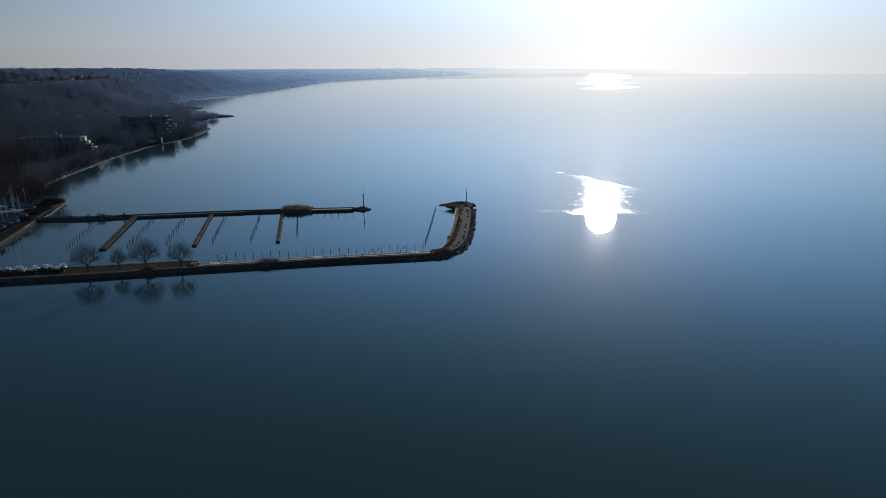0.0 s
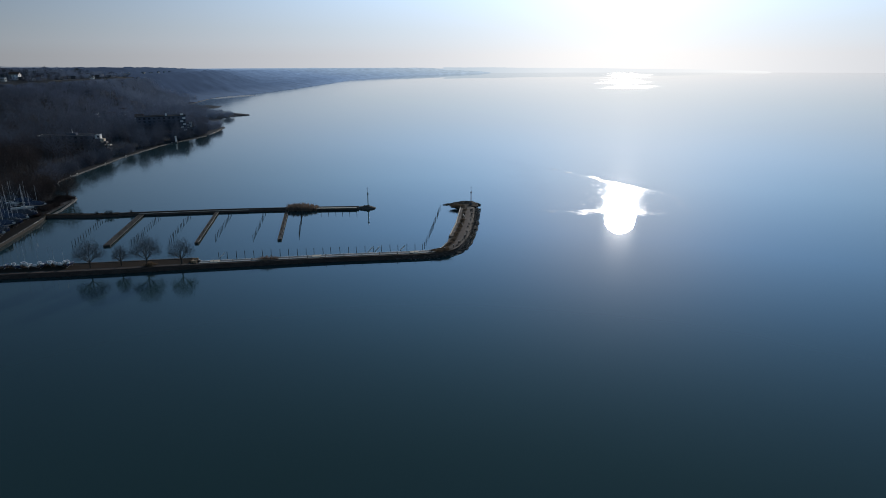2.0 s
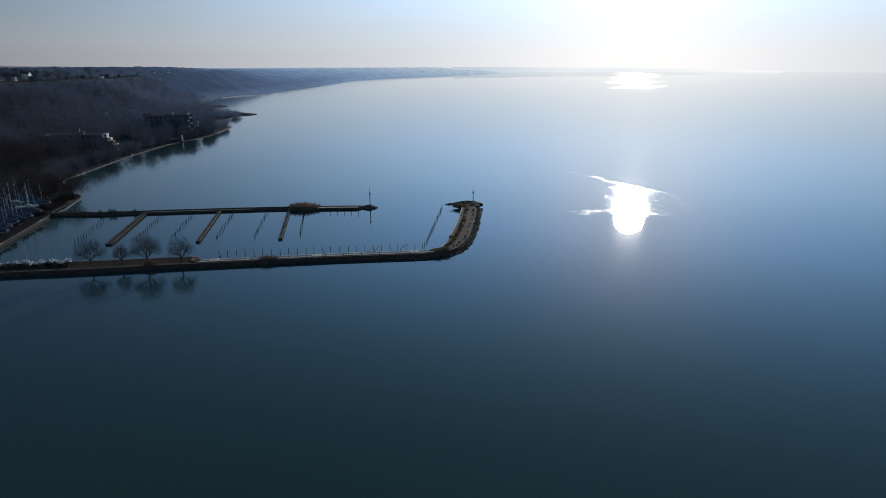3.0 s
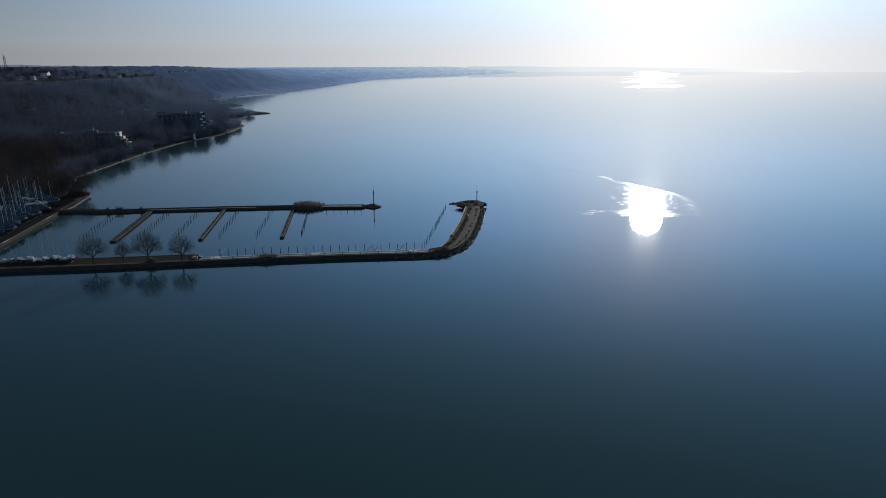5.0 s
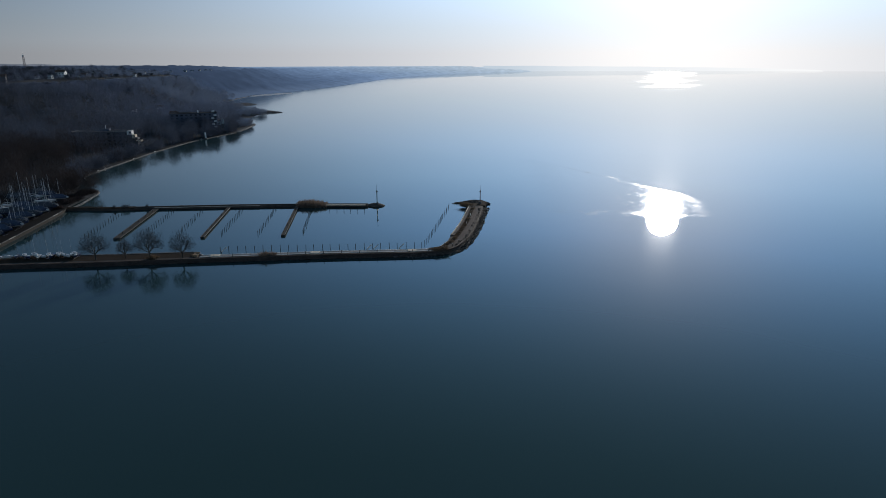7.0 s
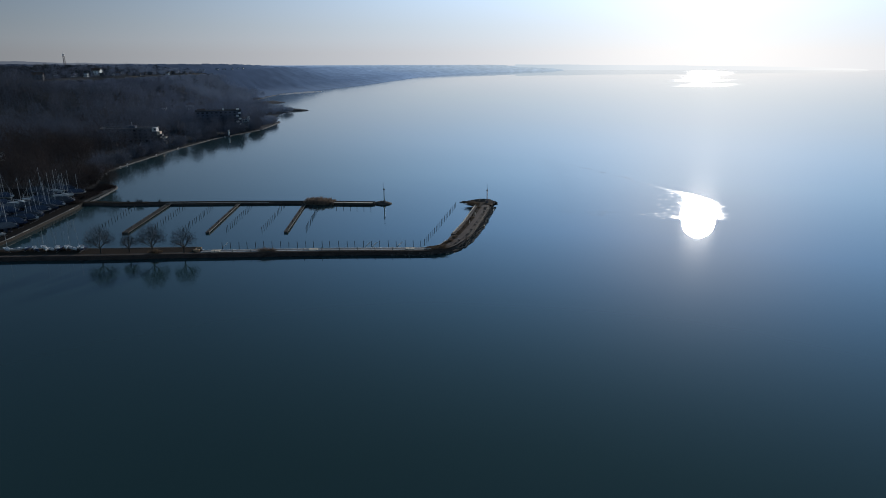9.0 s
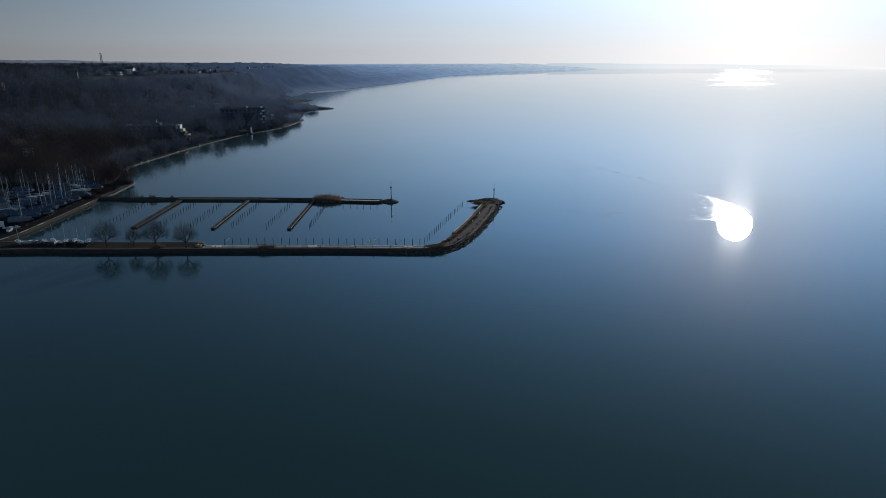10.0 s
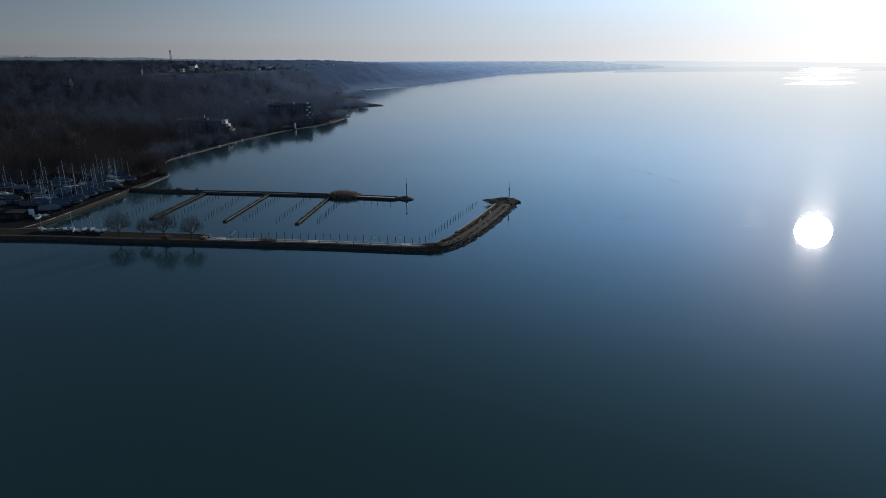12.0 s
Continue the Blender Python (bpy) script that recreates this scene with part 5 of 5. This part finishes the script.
BOOMPAINT = surface("white_pole_paint", (0.6, 0.6, 0.58), (0.75, 0.75, 0.72), 0.5, 5.0, 0.5, bump=0.05)
for x, y in ((-26.0, 214.4), (-23.6, 215.0), (-14.6, 216.6), (-77.0, 207.0)):
    p = thing("mooring_boom", "white slanting board between pile and promenade", "mooring boom", "white mooring booms", at=pose(x, y, 0.3, 0, 0, 14))
    bm = bmesh.new()
    box(bm, -1.25, 1.25, -0.05, 0.05, -0.26, 0.26, 0.01, m=pose(-0.15, -0.2, 1.2, -45, -42, 12))
    part("board", bm, BOOMPAINT, p)
    bm = bmesh.new()
    rod(bm, (-1.0, -0.8, -2.0), (-1.0, -0.8, 0.5), 0.11, 0.11, 6)
    part("foot_pile", bm, PILEWOOD, p)

for x, y in ((6.6, 252.5), (6.9, 255.0), (8.0, 268.5), (7.2, 262.0)):
    p = thing("mooring_bollard", "dark mooring post on the quay ledge", "bollard", "mooring posts on the breakwater", at=pose(x, y, 1.0))
    bm = bmesh.new()
    rod(bm, (0, 0, -0.1), (0, 0, 1.5), 0.16, 0.14, 8)
    part("post", bm, PILEWOOD, p)
BENCHWOOD = surface("bleached_timber", (0.32, 0.30, 0.27), (0.48, 0.46, 0.42), 0.6, 9.0, 0.7, bump=0.2)
for s in (S_LEG + 24, S_LEG + 39):
    p = thing("log", "bleached timber baulk lying on the breakwater bank", "timber baulk", "timber baulks on the breakwater", at=Matrix.Translation((*MOLE.at(s, 4.7), TOP + 0.1)) @ Matrix.Rotation(radians(MOLE.heading(s) + 9), 4, "Z"))
    bm = bmesh.new()
    box(bm, -2.1, 2.1, -0.15, 0.15, -0.1, 0.25, 0.06)
    part("baulk", bm, BENCHWOOD, p)


# ---------------------------------------------------------------- buildings
RENDER = surface("white_render", (0.70, 0.69, 0.66), (0.82, 0.81, 0.79), 0.2, 4.0, 0.7, bump=0.15)
GREYWALL = surface("grey_render", (0.08, 0.083, 0.09), (0.14, 0.142, 0.15), 0.2, 4.0, 0.8, bump=0.15)
DARKWALL = surface("dark_cladding", (0.085, 0.100, 0.135), (0.12, 0.138, 0.18), 0.2, 4.0, 0.8, bump=0.15)
TILE = surface("brown_roof_tiles", (0.07, 0.045, 0.035), (0.14, 0.085, 0.06), 0.3, 5.0, 0.8, bump=0.4)
FLATROOF = surface("bitumen_roof", (0.035, 0.037, 0.042), (0.07, 0.072, 0.078), 0.15, 3.0, 0.9, bump=0.2)
PANE, pn, pl, pb = nodes_of("window_glass")
pb.inputs["Base Color"].default_value, pb.inputs["Roughness"].default_value = (0.02, 0.025, 0.03, 1), 0.08


def ground_at(x, y):
    return inland_height(max(0.7, coast(y) - x), y)


def window(parent, m, w, h):
    """A framed window in a wall: frame, sill and pane."""
    bm = bmesh.new()
    for x0, x1, z0, z1 in ((-w / 2, w / 2, 0, 0.1), (-w / 2, w / 2, h - 0.1, h), (-w / 2, -w / 2 + 0.1, 0.1, h - 0.1), (w / 2 - 0.1, w / 2, 0.1, h - 0.1)):
        box(bm, x0, x1, -0.06, 0.04, z0, z1, m=m)
    f = part("window", bm, FLATROOF, parent)
    bm = bmesh.new()
    box(bm, -w / 2 + 0.1, w / 2 - 0.1, -0.02, 0.02, 0.1, h - 0.1, m=m)
    part("pane", bm, PANE, f)


def house(x, y, w, d, eaves, turn, wallmat, label, roof=1.0, lift=0.0, roofmat=None):
    z = ground_at(x, y) + lift
    h = thing("house", label, "house", "houses in the woods", at=pose(x, y, z, 0, 0, turn))
    bm = bmesh.new()
    box(bm, -w / 2, w / 2, -d / 2, d / 2, -1.5, eaves)
    a, b = (-w / 2, w / 2)
    ridge = eaves + d * 0.38 * roof
    for e in (a, b):
        vs = [bm.verts.new(p) for p in ((e, -d / 2, eaves), (e, d / 2, eaves), (e, 0, ridge))]
        bm.faces.new(vs)
    part("wall", bm, wallmat, h)
    bm = bmesh.new()
    for s in (-1, 1):
        m = Matrix.Translation((0, s * d / 4, (eaves + ridge) / 2 + 0.08)) @ Matrix.Rotation(-s * math.atan2(ridge - eaves, d / 2), 4, "X")
        box(bm, -w / 2 - 0.5, w / 2 + 0.5, -d * 0.31, d * 0.31, -0.1, 0.1, m=m)
    part("roof", bm, roofmat or TILE, h)
    bm = bmesh.new()
    box(bm, w * 0.2, w * 0.2 + 0.7, 0.2, 0.9, eaves, ridge + 0.9, 0.03)
    part("chimney", bm, GREYWALL, h)
    for i in range(3):
        for lv in range(max(1, int(eaves / 2.9))):
            window(h, Matrix.Translation((-w / 3 + i * w / 3, -d / 2 - 0.02, 0.9 + lv * 2.9)), 1.3, 1.4)
    for lv in range(max(1, int(eaves / 2.9))):
        window(h, Matrix.Translation((w / 2 + 0.02, 0, 0.9 + lv * 2.9)) @ Matrix.Rotation(radians(90), 4, "Z"), 1.4, 1.4)
    return h


def block(name, a, b, depth, top, storeys, label, wallmat):
    """A long flat-roofed block from a to b, front towards its right-hand side."""
    a, b = Vector(a), Vector(b)
    d = b - a
    z = min(ground_at(a.x, a.y), ground_at(b.x, b.y))
    t = thing(name, label, "building", at=Matrix.Translation((a.x, a.y, z)) @ Matrix.Rotation(math.atan2(d.y, d.x), 4, "Z"))
    ln, h = d.length, top - z
    bm = bmesh.new()
    box(bm, 0, ln, 0, depth, -2, h - 0.4)
    part("wall", bm, wallmat, t)
    bm = bmesh.new()
    box(bm, -0.4, ln + 0.4, -0.4, depth + 0.4, h - 0.4, h, 0.05)
    part("roof", bm, FLATROOF, t)
    bm = bmesh.new()
    for x0, x1, y0, y1 in ((-0.4, ln + 0.4, -0.4, -0.15), (-0.4, ln + 0.4, depth + 0.15, depth + 0.4), (-0.4, -0.15, -0.15, depth + 0.15), (ln + 0.15, ln + 0.4, -0.15, depth + 0.15)):
        box(bm, x0, x1, y0, y1, h + 0.002, h + 0.35)
    part("parapet", bm, LEDGE if wallmat is GREYWALL else FLATROOF, t)
    st = (h - 0.6) / storeys
    n = int(ln / 4.2)
    for i in range(n):
        for k in range(storeys):
            window(t, Matrix.Translation(((i + 0.5) * ln / n, -0.03, k * st + 0.8)), 2.2, min(1.6, st * 0.6))
    return t, ln, h, st


# the lakeside hotel: a long block whose end wall carries stepped white balconies
t, ln, h, st = block("hotel", (-296.5, 583), (-259.5, 604), 12, 18.5, 6, "long dark hotel block with zigzag white balconies at its end", DARKWALL)
for k in range(6):
    x0 = ln - 5.2 + (k % 2) * 2.2
    b = bmesh.new()
    box(b, x0, x0 + 2.7, -2.0, -1.78, k * st + 0.2, k * st + 1.85, 0.03)
    box(b, x0, x0 + 2.7, -1.78, -0.04, k * st + 0.3, k * st + 0.5)
    for e in (x0, x0 + 2.5):
        box(b, e, e + 0.2, -1.78, -0.04, k * st + 0.5, k * st + 1.55)
    part("balcony", b, RENDER, t, "white balcony")
bm = bmesh.new()
box(bm, ln - 4.2, ln - 1.6, 0.5, 3, h - 0.3, h + 1.7, 0.05)
part("lift_tower", bm, RENDER, t, "white lift head")
bm = bmesh.new()
box(bm, ln - 17.4, ln - 16, 3, 4.6, h, h + 2.4, 0.05)
part("roof_hut", bm, RENDER, t)

# the terraced block nearer the harbour
t, ln, h, st = block("terraced_block", (-319, 472), (-277, 480), 12, 13.0, 4, "long flat-roofed block with white terraces stepping to the lake", GREYWALL)
for k, (x0, w, z1) in enumerate(((0, 3.4, 0.6), (3.9, 2.3, -2.4), (6.6, 1.6, -4.4), (9.0, 2.0, -6.6))):
    bm = bmesh.new()
    box(bm, ln + x0, ln + x0 + w, -2.0 - k, 2.5 - k, -1, h + z1 - 3.0, 0.05)
    part("terrace_base", bm, GREYWALL, t)
    bm = bmesh.new()
    box(bm, ln + x0 - 0.1, ln + x0 + w + 0.1, -2.1 - k, 2.6 - k, h + z1 - 3.0 + k * 0.6, h + z1, 0.05)
    tr = part("terrace", bm, RENDER if k == 0 else WARMSTONE if k % 2 else GREYWALL, t, "white stepped terrace" if k == 0 else "ochre stepped terrace" if k % 2 else "")
    bm = bmesh.new()
    box(bm, ln + x0 + 1.6, ln + x0 + w - 0.3, -2.16 - k, -2.08 - k, h + z1 - 2.0 + k * 0.4, h + z1 - 0.7)
    part("pane", bm, PANE, tr)
bm = bmesh.new()
box(bm, ln - 22, ln - 15, 2, 6, h - 0.3, h + 1.9, 0.05)
part("roof_hut", bm, DARKWALL, t, "dark rooftop hut")
bm = bmesh.new()
rod(bm, (ln - 18, 4, h + 1.8), (ln - 18, 4, h + 4.6), 0.22, 0.16, 6)
part("flue", bm, RENDER, t, "white flue pipe")

WOODHUTS = [(-317, 369, 5, 6, 5.6, 35, RENDER), (-338, 382, 10, 8, 5, 80, GREYWALL), (-520, 548, 16, 8, 4, 25, OLDCONC), (-411, 713, 6, 5, 4, 10, RENDER), (-391, 708, 12, 9, 6, 60, GREYWALL),
            (-405, 762, 10, 8, 7, 30, RENDER), (-338, 669, 8, 8, 9, 15, RENDER), (-300, 655, 9, 7, 4, 40, GREYWALL), (-286, 662, 6, 5, 3.5, 70, RENDER), (-560, 700, 11, 8, 6, 30, GREYWALL), (-600, 860, 12, 9, 6, 12, RENDER)]
for x, y, w, d, e, a, mt in WOODHUTS:
    house(x, y, w, d, e, a, mt, "white-walled house with a brown tiled roof among bare trees" if mt is RENDER else "grey house with a brown tiled roof among bare trees")
random.seed(23)
SLATE = surface("pale_slate_roof", (0.17, 0.18, 0.20), (0.27, 0.28, 0.31), 0.3, 5.0, 0.7, bump=0.3)
VILLAGE = []
for i in range(40):
    # a village strung along the edge of the plateau, thinning towards the far shore
    y = 800 + 640 * (i / 39) ** 1.15 + random.uniform(-8, 8)
    edge, top = bluff(y)
    far = y > 1138
    x = coast(y) - edge - random.choice((10, 16, 24, 36, 48, 60)) - random.uniform(0, 6)
    if i == 1:
        x, y = -593.0, 827.0
    VILLAGE.append((x, y))
    pale = i == 1 or far or random.random() < 0.3
    house(x, y, 6.5 if i == 1 else 3.4 if far else random.uniform(3.8, 6), random.uniform(4, 5), 2.9 if far or i != 1 else 3.6, random.uniform(-35, 35), RENDER if pale else GREYWALL,
          "small white-walled house in the village on the plateau" if pale else "small grey house in the village on the plateau", 0.8, 1.2 if far else -0.4, SLATE if far else random.choice((SLATE, TILE, TILE, FLATROOF)))

LOESS = surface("bare_loess", (0.075, 0.069, 0.064), (0.135, 0.124, 0.11), 0.05, 1.0, 0.95, bump=0.3)
for y0, y1 in ((726, 760), (880, 902), (1072, 1100)):
    # bare strips of earth where the bluff breaks off
    verts, faces = [], []
    for k, y in enumerate(np.arange(y0, y1, 6.0)):
        edge, top = bluff(y)
        x, cut = coast(y) - edge, 0.2 + 0.5 * noise.noise((y * 0.05, 3.0, 1.0))
        verts += [(x + 2.2, y, top - 1.0 - cut), (x + 0.5, y, top + 0.3), (x - 2.5, y, top + 0.35), (x - 3.0, y, top - 1.5)]
        if k:
            faces += [(4 * k - 4 + q, 4 * k + q, 4 * k + q + 1, 4 * k - 3 + q) for q in range(3)]
    tagged(from_arrays("bluff_bank", verts, faces, LOESS), "bare pale earth along the edge of the bluff", "bank", kind="structure")

# a small white lakeside shrine and a kiosk
for nm, x, y, w, hh, lab in (("lakeside_monument", -242.5, 541, 1.5, 4.9, "small white stone monument on the shore walk"), ("kiosk", -282, 666, 3.0, 5.4, "narrow white kiosk by the headland")):
    t = thing(nm, lab, nm.replace("_", " "), at=pose(x, y, ground_at(x, y), 0, 0, 20))
    bm = bmesh.new()
    box(bm, -w * 0.7, w * 0.7, -w * 0.7, w * 0.7, -0.5, 0.5, 0.05)
    part("plinth", bm, OLDCONC, t)
    bm = bmesh.new()
    box(bm, -w * 0.42, w * 0.42, -w * 0.42, w * 0.42, 0.5, hh, 0.06)
    part("shaft", bm, RENDER, t)
    bm = bmesh.new()
    box(bm, -w * 0.55, w * 0.55, -w * 0.55, w * 0.55, hh, hh + 0.35, 0.06)
    part("cap", bm, RENDER, t)

# boatyard shed and notice board
t = thing("boat_shed", "low dark timber shed at the harbour corner", "shed", at=pose(-178.5, 203.5, inland_height(12, 205) + 0.1, 0, 0, 17))
bm = bmesh.new()
box(bm, -3.4, 3.4, -2.2, 2.2, -0.1, 2.6, 0.03)
part("wall", bm, PILEWOOD, t)
bm = bmesh.new()
box(bm, -3.8, 3.8, -2.6, 2.6, 2.6, 2.8, 0.03, m=pose(0, 0, 0.05, 3, 0, 0))
part("roof", bm, FLATROOF, t)
bm = bmesh.new()
box(bm, 0.4, 2.0, -2.26, -2.2, 0, 2.1)
part("door", bm, WOOD, t)
t = thing("notice_board", "white notice board on two posts beside the quay", "notice board", at=pose(-174.2, 206.4, inland_height(8, 206) + 0.1, 0, 0, 25))
bm = bmesh.new()
box(bm, -1.1, 1.1, -0.06, 0.06, 0.9, 3.2, 0.02)
part("panel", bm, RENDER, t)
for s in (-0.9, 0.9):
    bm = bmesh.new()
    rod(bm, (s, 0.1, -0.2), (s, 0.1, 3.2), 0.06, 0.06, 6)
    part("post", bm, STEEL, t)
for x, y, a in ((-170.6, 206.0, 20), (-168.9, 207.2, 30), (-167.4, 203.6, 110)):
    copy_thing(SMALL[0], pose(x, y, inland_height(6, 206) + 0.1, 0, 0, a)).scale = (0.8, 0.8, 0.8)

# ---------------------------------------------------------------- the mast on the ridge
x, y = -886.6, 1158.0
z = ground_at(x, y)
MASTPAINT = surface("grey_red_mast_paint", (0.10, 0.075, 0.075), (0.16, 0.12, 0.12), 0.3, 4.0, 0.7, bump=0.1)
t = thing("radio_mast", "tall lattice radio mast on the wooded ridge", "radio mast", at=pose(x, y, z, 0, 0, 20))
H = 85.5 - z
for sx in (-1, 1):
    for sy in (-1, 1):
        bm = bmesh.new()
        rod(bm, (sx * 1.7, sy * 1.7, -0.5), (sx * 1.1, sy * 1.1, H * 0.86), 0.24, 0.2, 5)
        part("leg", bm, MASTPAINT, t)
bm = bmesh.new()
for i in range(10):
    z0, z1 = i * H * 0.086, (i + 1) * H * 0.086
    w0, w1 = 1.7 - 0.6 * i / 10, 1.7 - 0.6 * (i + 1) / 10
    for k in range(4):
        c, s = ((1, 1), (-1, 1), (-1, -1), (1, -1))[k], ((-1, 1), (-1, -1), (1, -1), (1, 1))[k]
        rod(bm, (c[0] * w0, c[1] * w0, z0), (s[0] * w1, s[1] * w1, z1), 0.16, 0.16, 4)
part("bracing", bm, MASTPAINT, t)
for k in range(3):
    bm = bmesh.new()
    a = k * 2.1
    box(bm, -0.2, 0.2, -0.5, 0.5, H * 0.78, H * 0.88, 0.05, m=pose(1.5 * math.cos(a), 1.5 * math.sin(a), 0, 0, 0, math.degrees(a)))
    part("antenna", bm, RENDER, t)
bm = bmesh.new()
rod(bm, (0, 0, H * 0.84), (0, 0, H), 0.2, 0.12, 6)
part("spire", bm, STEEL, t)

# ---------------------------------------------------------------- the woods
random.seed(41)
CLEAR = [(-203, 238, 43), (-190, 205, 34), (-187, 254, 17), (-310, 472, 3), (-300, 474, 3), (-290, 476, 3), (-266, 608, 11), (-257, 596, 10), (-252, 587, 9), (-247, 578, 8), (-270, 480, 6), (-264, 474, 9), (-256, 466, 9), (-282, 667, 6), (-276, 656, 7), (-270, 646, 6)]
CLEAR += [(x + 6, y - 8, 11 if y == 548 or y == 369 else 8) for x, y, *_ in WOODHUTS] + [(x + 3, y - 5, 7) for x, y in VILLAGE]


def open_ground(x, y):
    return any((x - a) ** 2 + (y - b) ** 2 < r * r for a, b, r in CLEAR)


near_wood, mid_wood, far_wood, cape_wood, dark_wood, fir_wood = [], [], [], [], [], []
for _ in range(48000):
    y = random.uniform(140, 1160)
    d = random.uniform(1.5, 1700)
    x = coast(y) - d
    az = math.degrees(math.atan2(x - 40, y - 8))
    dist = math.hypot(x - 40, y - 8)
    if y > 1150:
        continue
    if az < -57 or open_ground(x, y) or dist > 2150:
        continue
    if 320 < y < 560 and d < 34 and noise.noise((y * 0.055, d * 0.012, 11.0)) < 0.05:
        # the lakeside park: clumps of trees with open lawns between
        continue
    keep = 1.0 if dist < 620 or (y > 640 and abs(d - bluff(y)[0] + 45) < 50) else 0.62 if dist < 1000 else 0.5
    if random.random() > keep:
        continue
    h = random.gauss(14.5, 2.6) * (0.75 if d < 12 else 1.0) * (1 + 0.5 * noise.noise((y * 0.06, 4.0, 0.0)) * max(0, 1 - d / 45))
    ground, (edge, top) = inland_height(d, y), bluff(y)
    clump = noise.noise((x * 0.016, y * 0.016, 6.0))
    if d > edge - 4:
        # lower, clumped trees on the windy plateau, with a strip of gardens along its edge
        if y > 700 and d < edge + 80:
            if d < edge + 3 or random.random() < 0.25:
                continue
            h *= 0.55
        h *= 0.66 + 0.34 * clump
    elif y > 640:
        h = min(h, (top - 0.8 - ground) * random.uniform(0.8, 1.0))
        if h < 2.0:
            continue
    spot = (x, y, ground - 0.3, h, max(h * random.uniform(0.26, 0.38), 2.6))
    # painted haze picks the tone: brown near harbour, paler shore to capes, darker plateau
    haze_step = min(max((y - 330) / 720, 0), 1) * min(max(1.1 - d / 900, 0.35), 1) + 0.12 * clump + random.gauss(0, 0.07)
    dark_share = min(max((-x - 470) / 300, 0), 0.95) * min(max((1150 - y) / 300, 0.15), 1)
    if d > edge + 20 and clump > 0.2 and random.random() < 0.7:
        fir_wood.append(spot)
    elif random.random() < dark_share:
        dark_wood.append(spot)
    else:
        (near_wood if haze_step < 0.14 else mid_wood if haze_step < 0.42 else far_wood if haze_step < 0.72 else cape_wood).append(spot)
for cx, cy, rx, ry, n in ((-197, 300, 8, 9, 26), (-256, 648, 7, 26, 110), (-305, 800, 16, 34, 60), (-218, 320, 8, 8, 14), (-330, 850, 14, 8, 14)):
    for _ in range(n):
        turn, out = random.uniform(0, 2 * math.pi), math.sqrt(random.random())
        x, y = cx + rx * out * math.cos(turn), cy + ry * out * math.sin(turn)
        h = random.gauss(10.5, 2) if cy < 400 else random.gauss(5.5, 1.4)
        (near_wood if cy < 400 else cape_wood).append((x, y, 0.5, h, h * (0.36 if cy < 400 else 0.55)))
for y in np.arange(318, 700, 0.9):
    d = random.uniform(0.9, 7)
    h = random.gauss(7.6, 1.8) * (1 + 0.9 * noise.noise((y * 0.08, 7.0, 0.0)))
    x = coast(y) - d
    if not open_ground(x, y) and (y > 560 or noise.noise((y * 0.055, 0.05, 11.0)) > -0.05):
        mid_wood.append((x, y, inland_height(d, y) - 0.3, h, h * random.uniform(0.34, 0.5)))
for i in range(26):
    # trees standing close in front of the hotel
    f, out = random.uniform(-0.05, 0.8), random.uniform(4.5, 10)
    x, y = -296.5 + 37 * f + 0.49 * out, 583 + 21 * f - 0.87 * out
    h = random.gauss(13.2, 1.3)
    mid_wood.append((x, y, ground_at(x, y) - 0.3, h, h * random.uniform(0.3, 0.4)))
# all but the near woods and firs have haze in their colour
for nm, sp, k, tl, tw, mt, lab, sd in (("near_woods", near_wood, 270, 2.0, 0.088, WOODTWIG, "dense bare winter woods behind the boatyard", 91), ("shore_woods", mid_wood, 190, 2.5, 0.118, HAZEWOOD_LIGHT, "dense bare winter woods along the shore, light haze in their colour", 92), ("cape_woods", cape_wood, 160, 2.7, 0.145, HAZEWOOD_FULL, "bare woods round the cape, paled by painted haze", 95), ("fir_clumps", fir_wood, 110, 2.4, 0.4, FIRWOOD, "dark clumps of evergreens on the plateau", 97), ("dark_woods", dark_wood, 88, 3.0, 0.22, HAZEWOOD_DARK, "dark bare woods on the plateau, thin haze in their colour", 96), ("slope_woods", far_wood, 120, 2.8, 0.17, HAZEWOOD_MID, "bare woods on the slope above the lake, haze in their colour", 93)):
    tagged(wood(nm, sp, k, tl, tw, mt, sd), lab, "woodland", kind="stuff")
# the far poplars take the lightly hazed twig colour
poplars = [(-3490 + 112 * i / 18 + random.uniform(-2, 2), 2872 + 134 * i / 18, 64.0, random.uniform(18, 22), 2.4) for i in range(19) if i not in (10, 11, 14)]
tagged(wood("poplar_row", poplars, 60, 4.0, 0.9, HAZEWOOD_LIGHT, 94), "row of tall bare poplars on the skyline", "trees", kind="stuff")
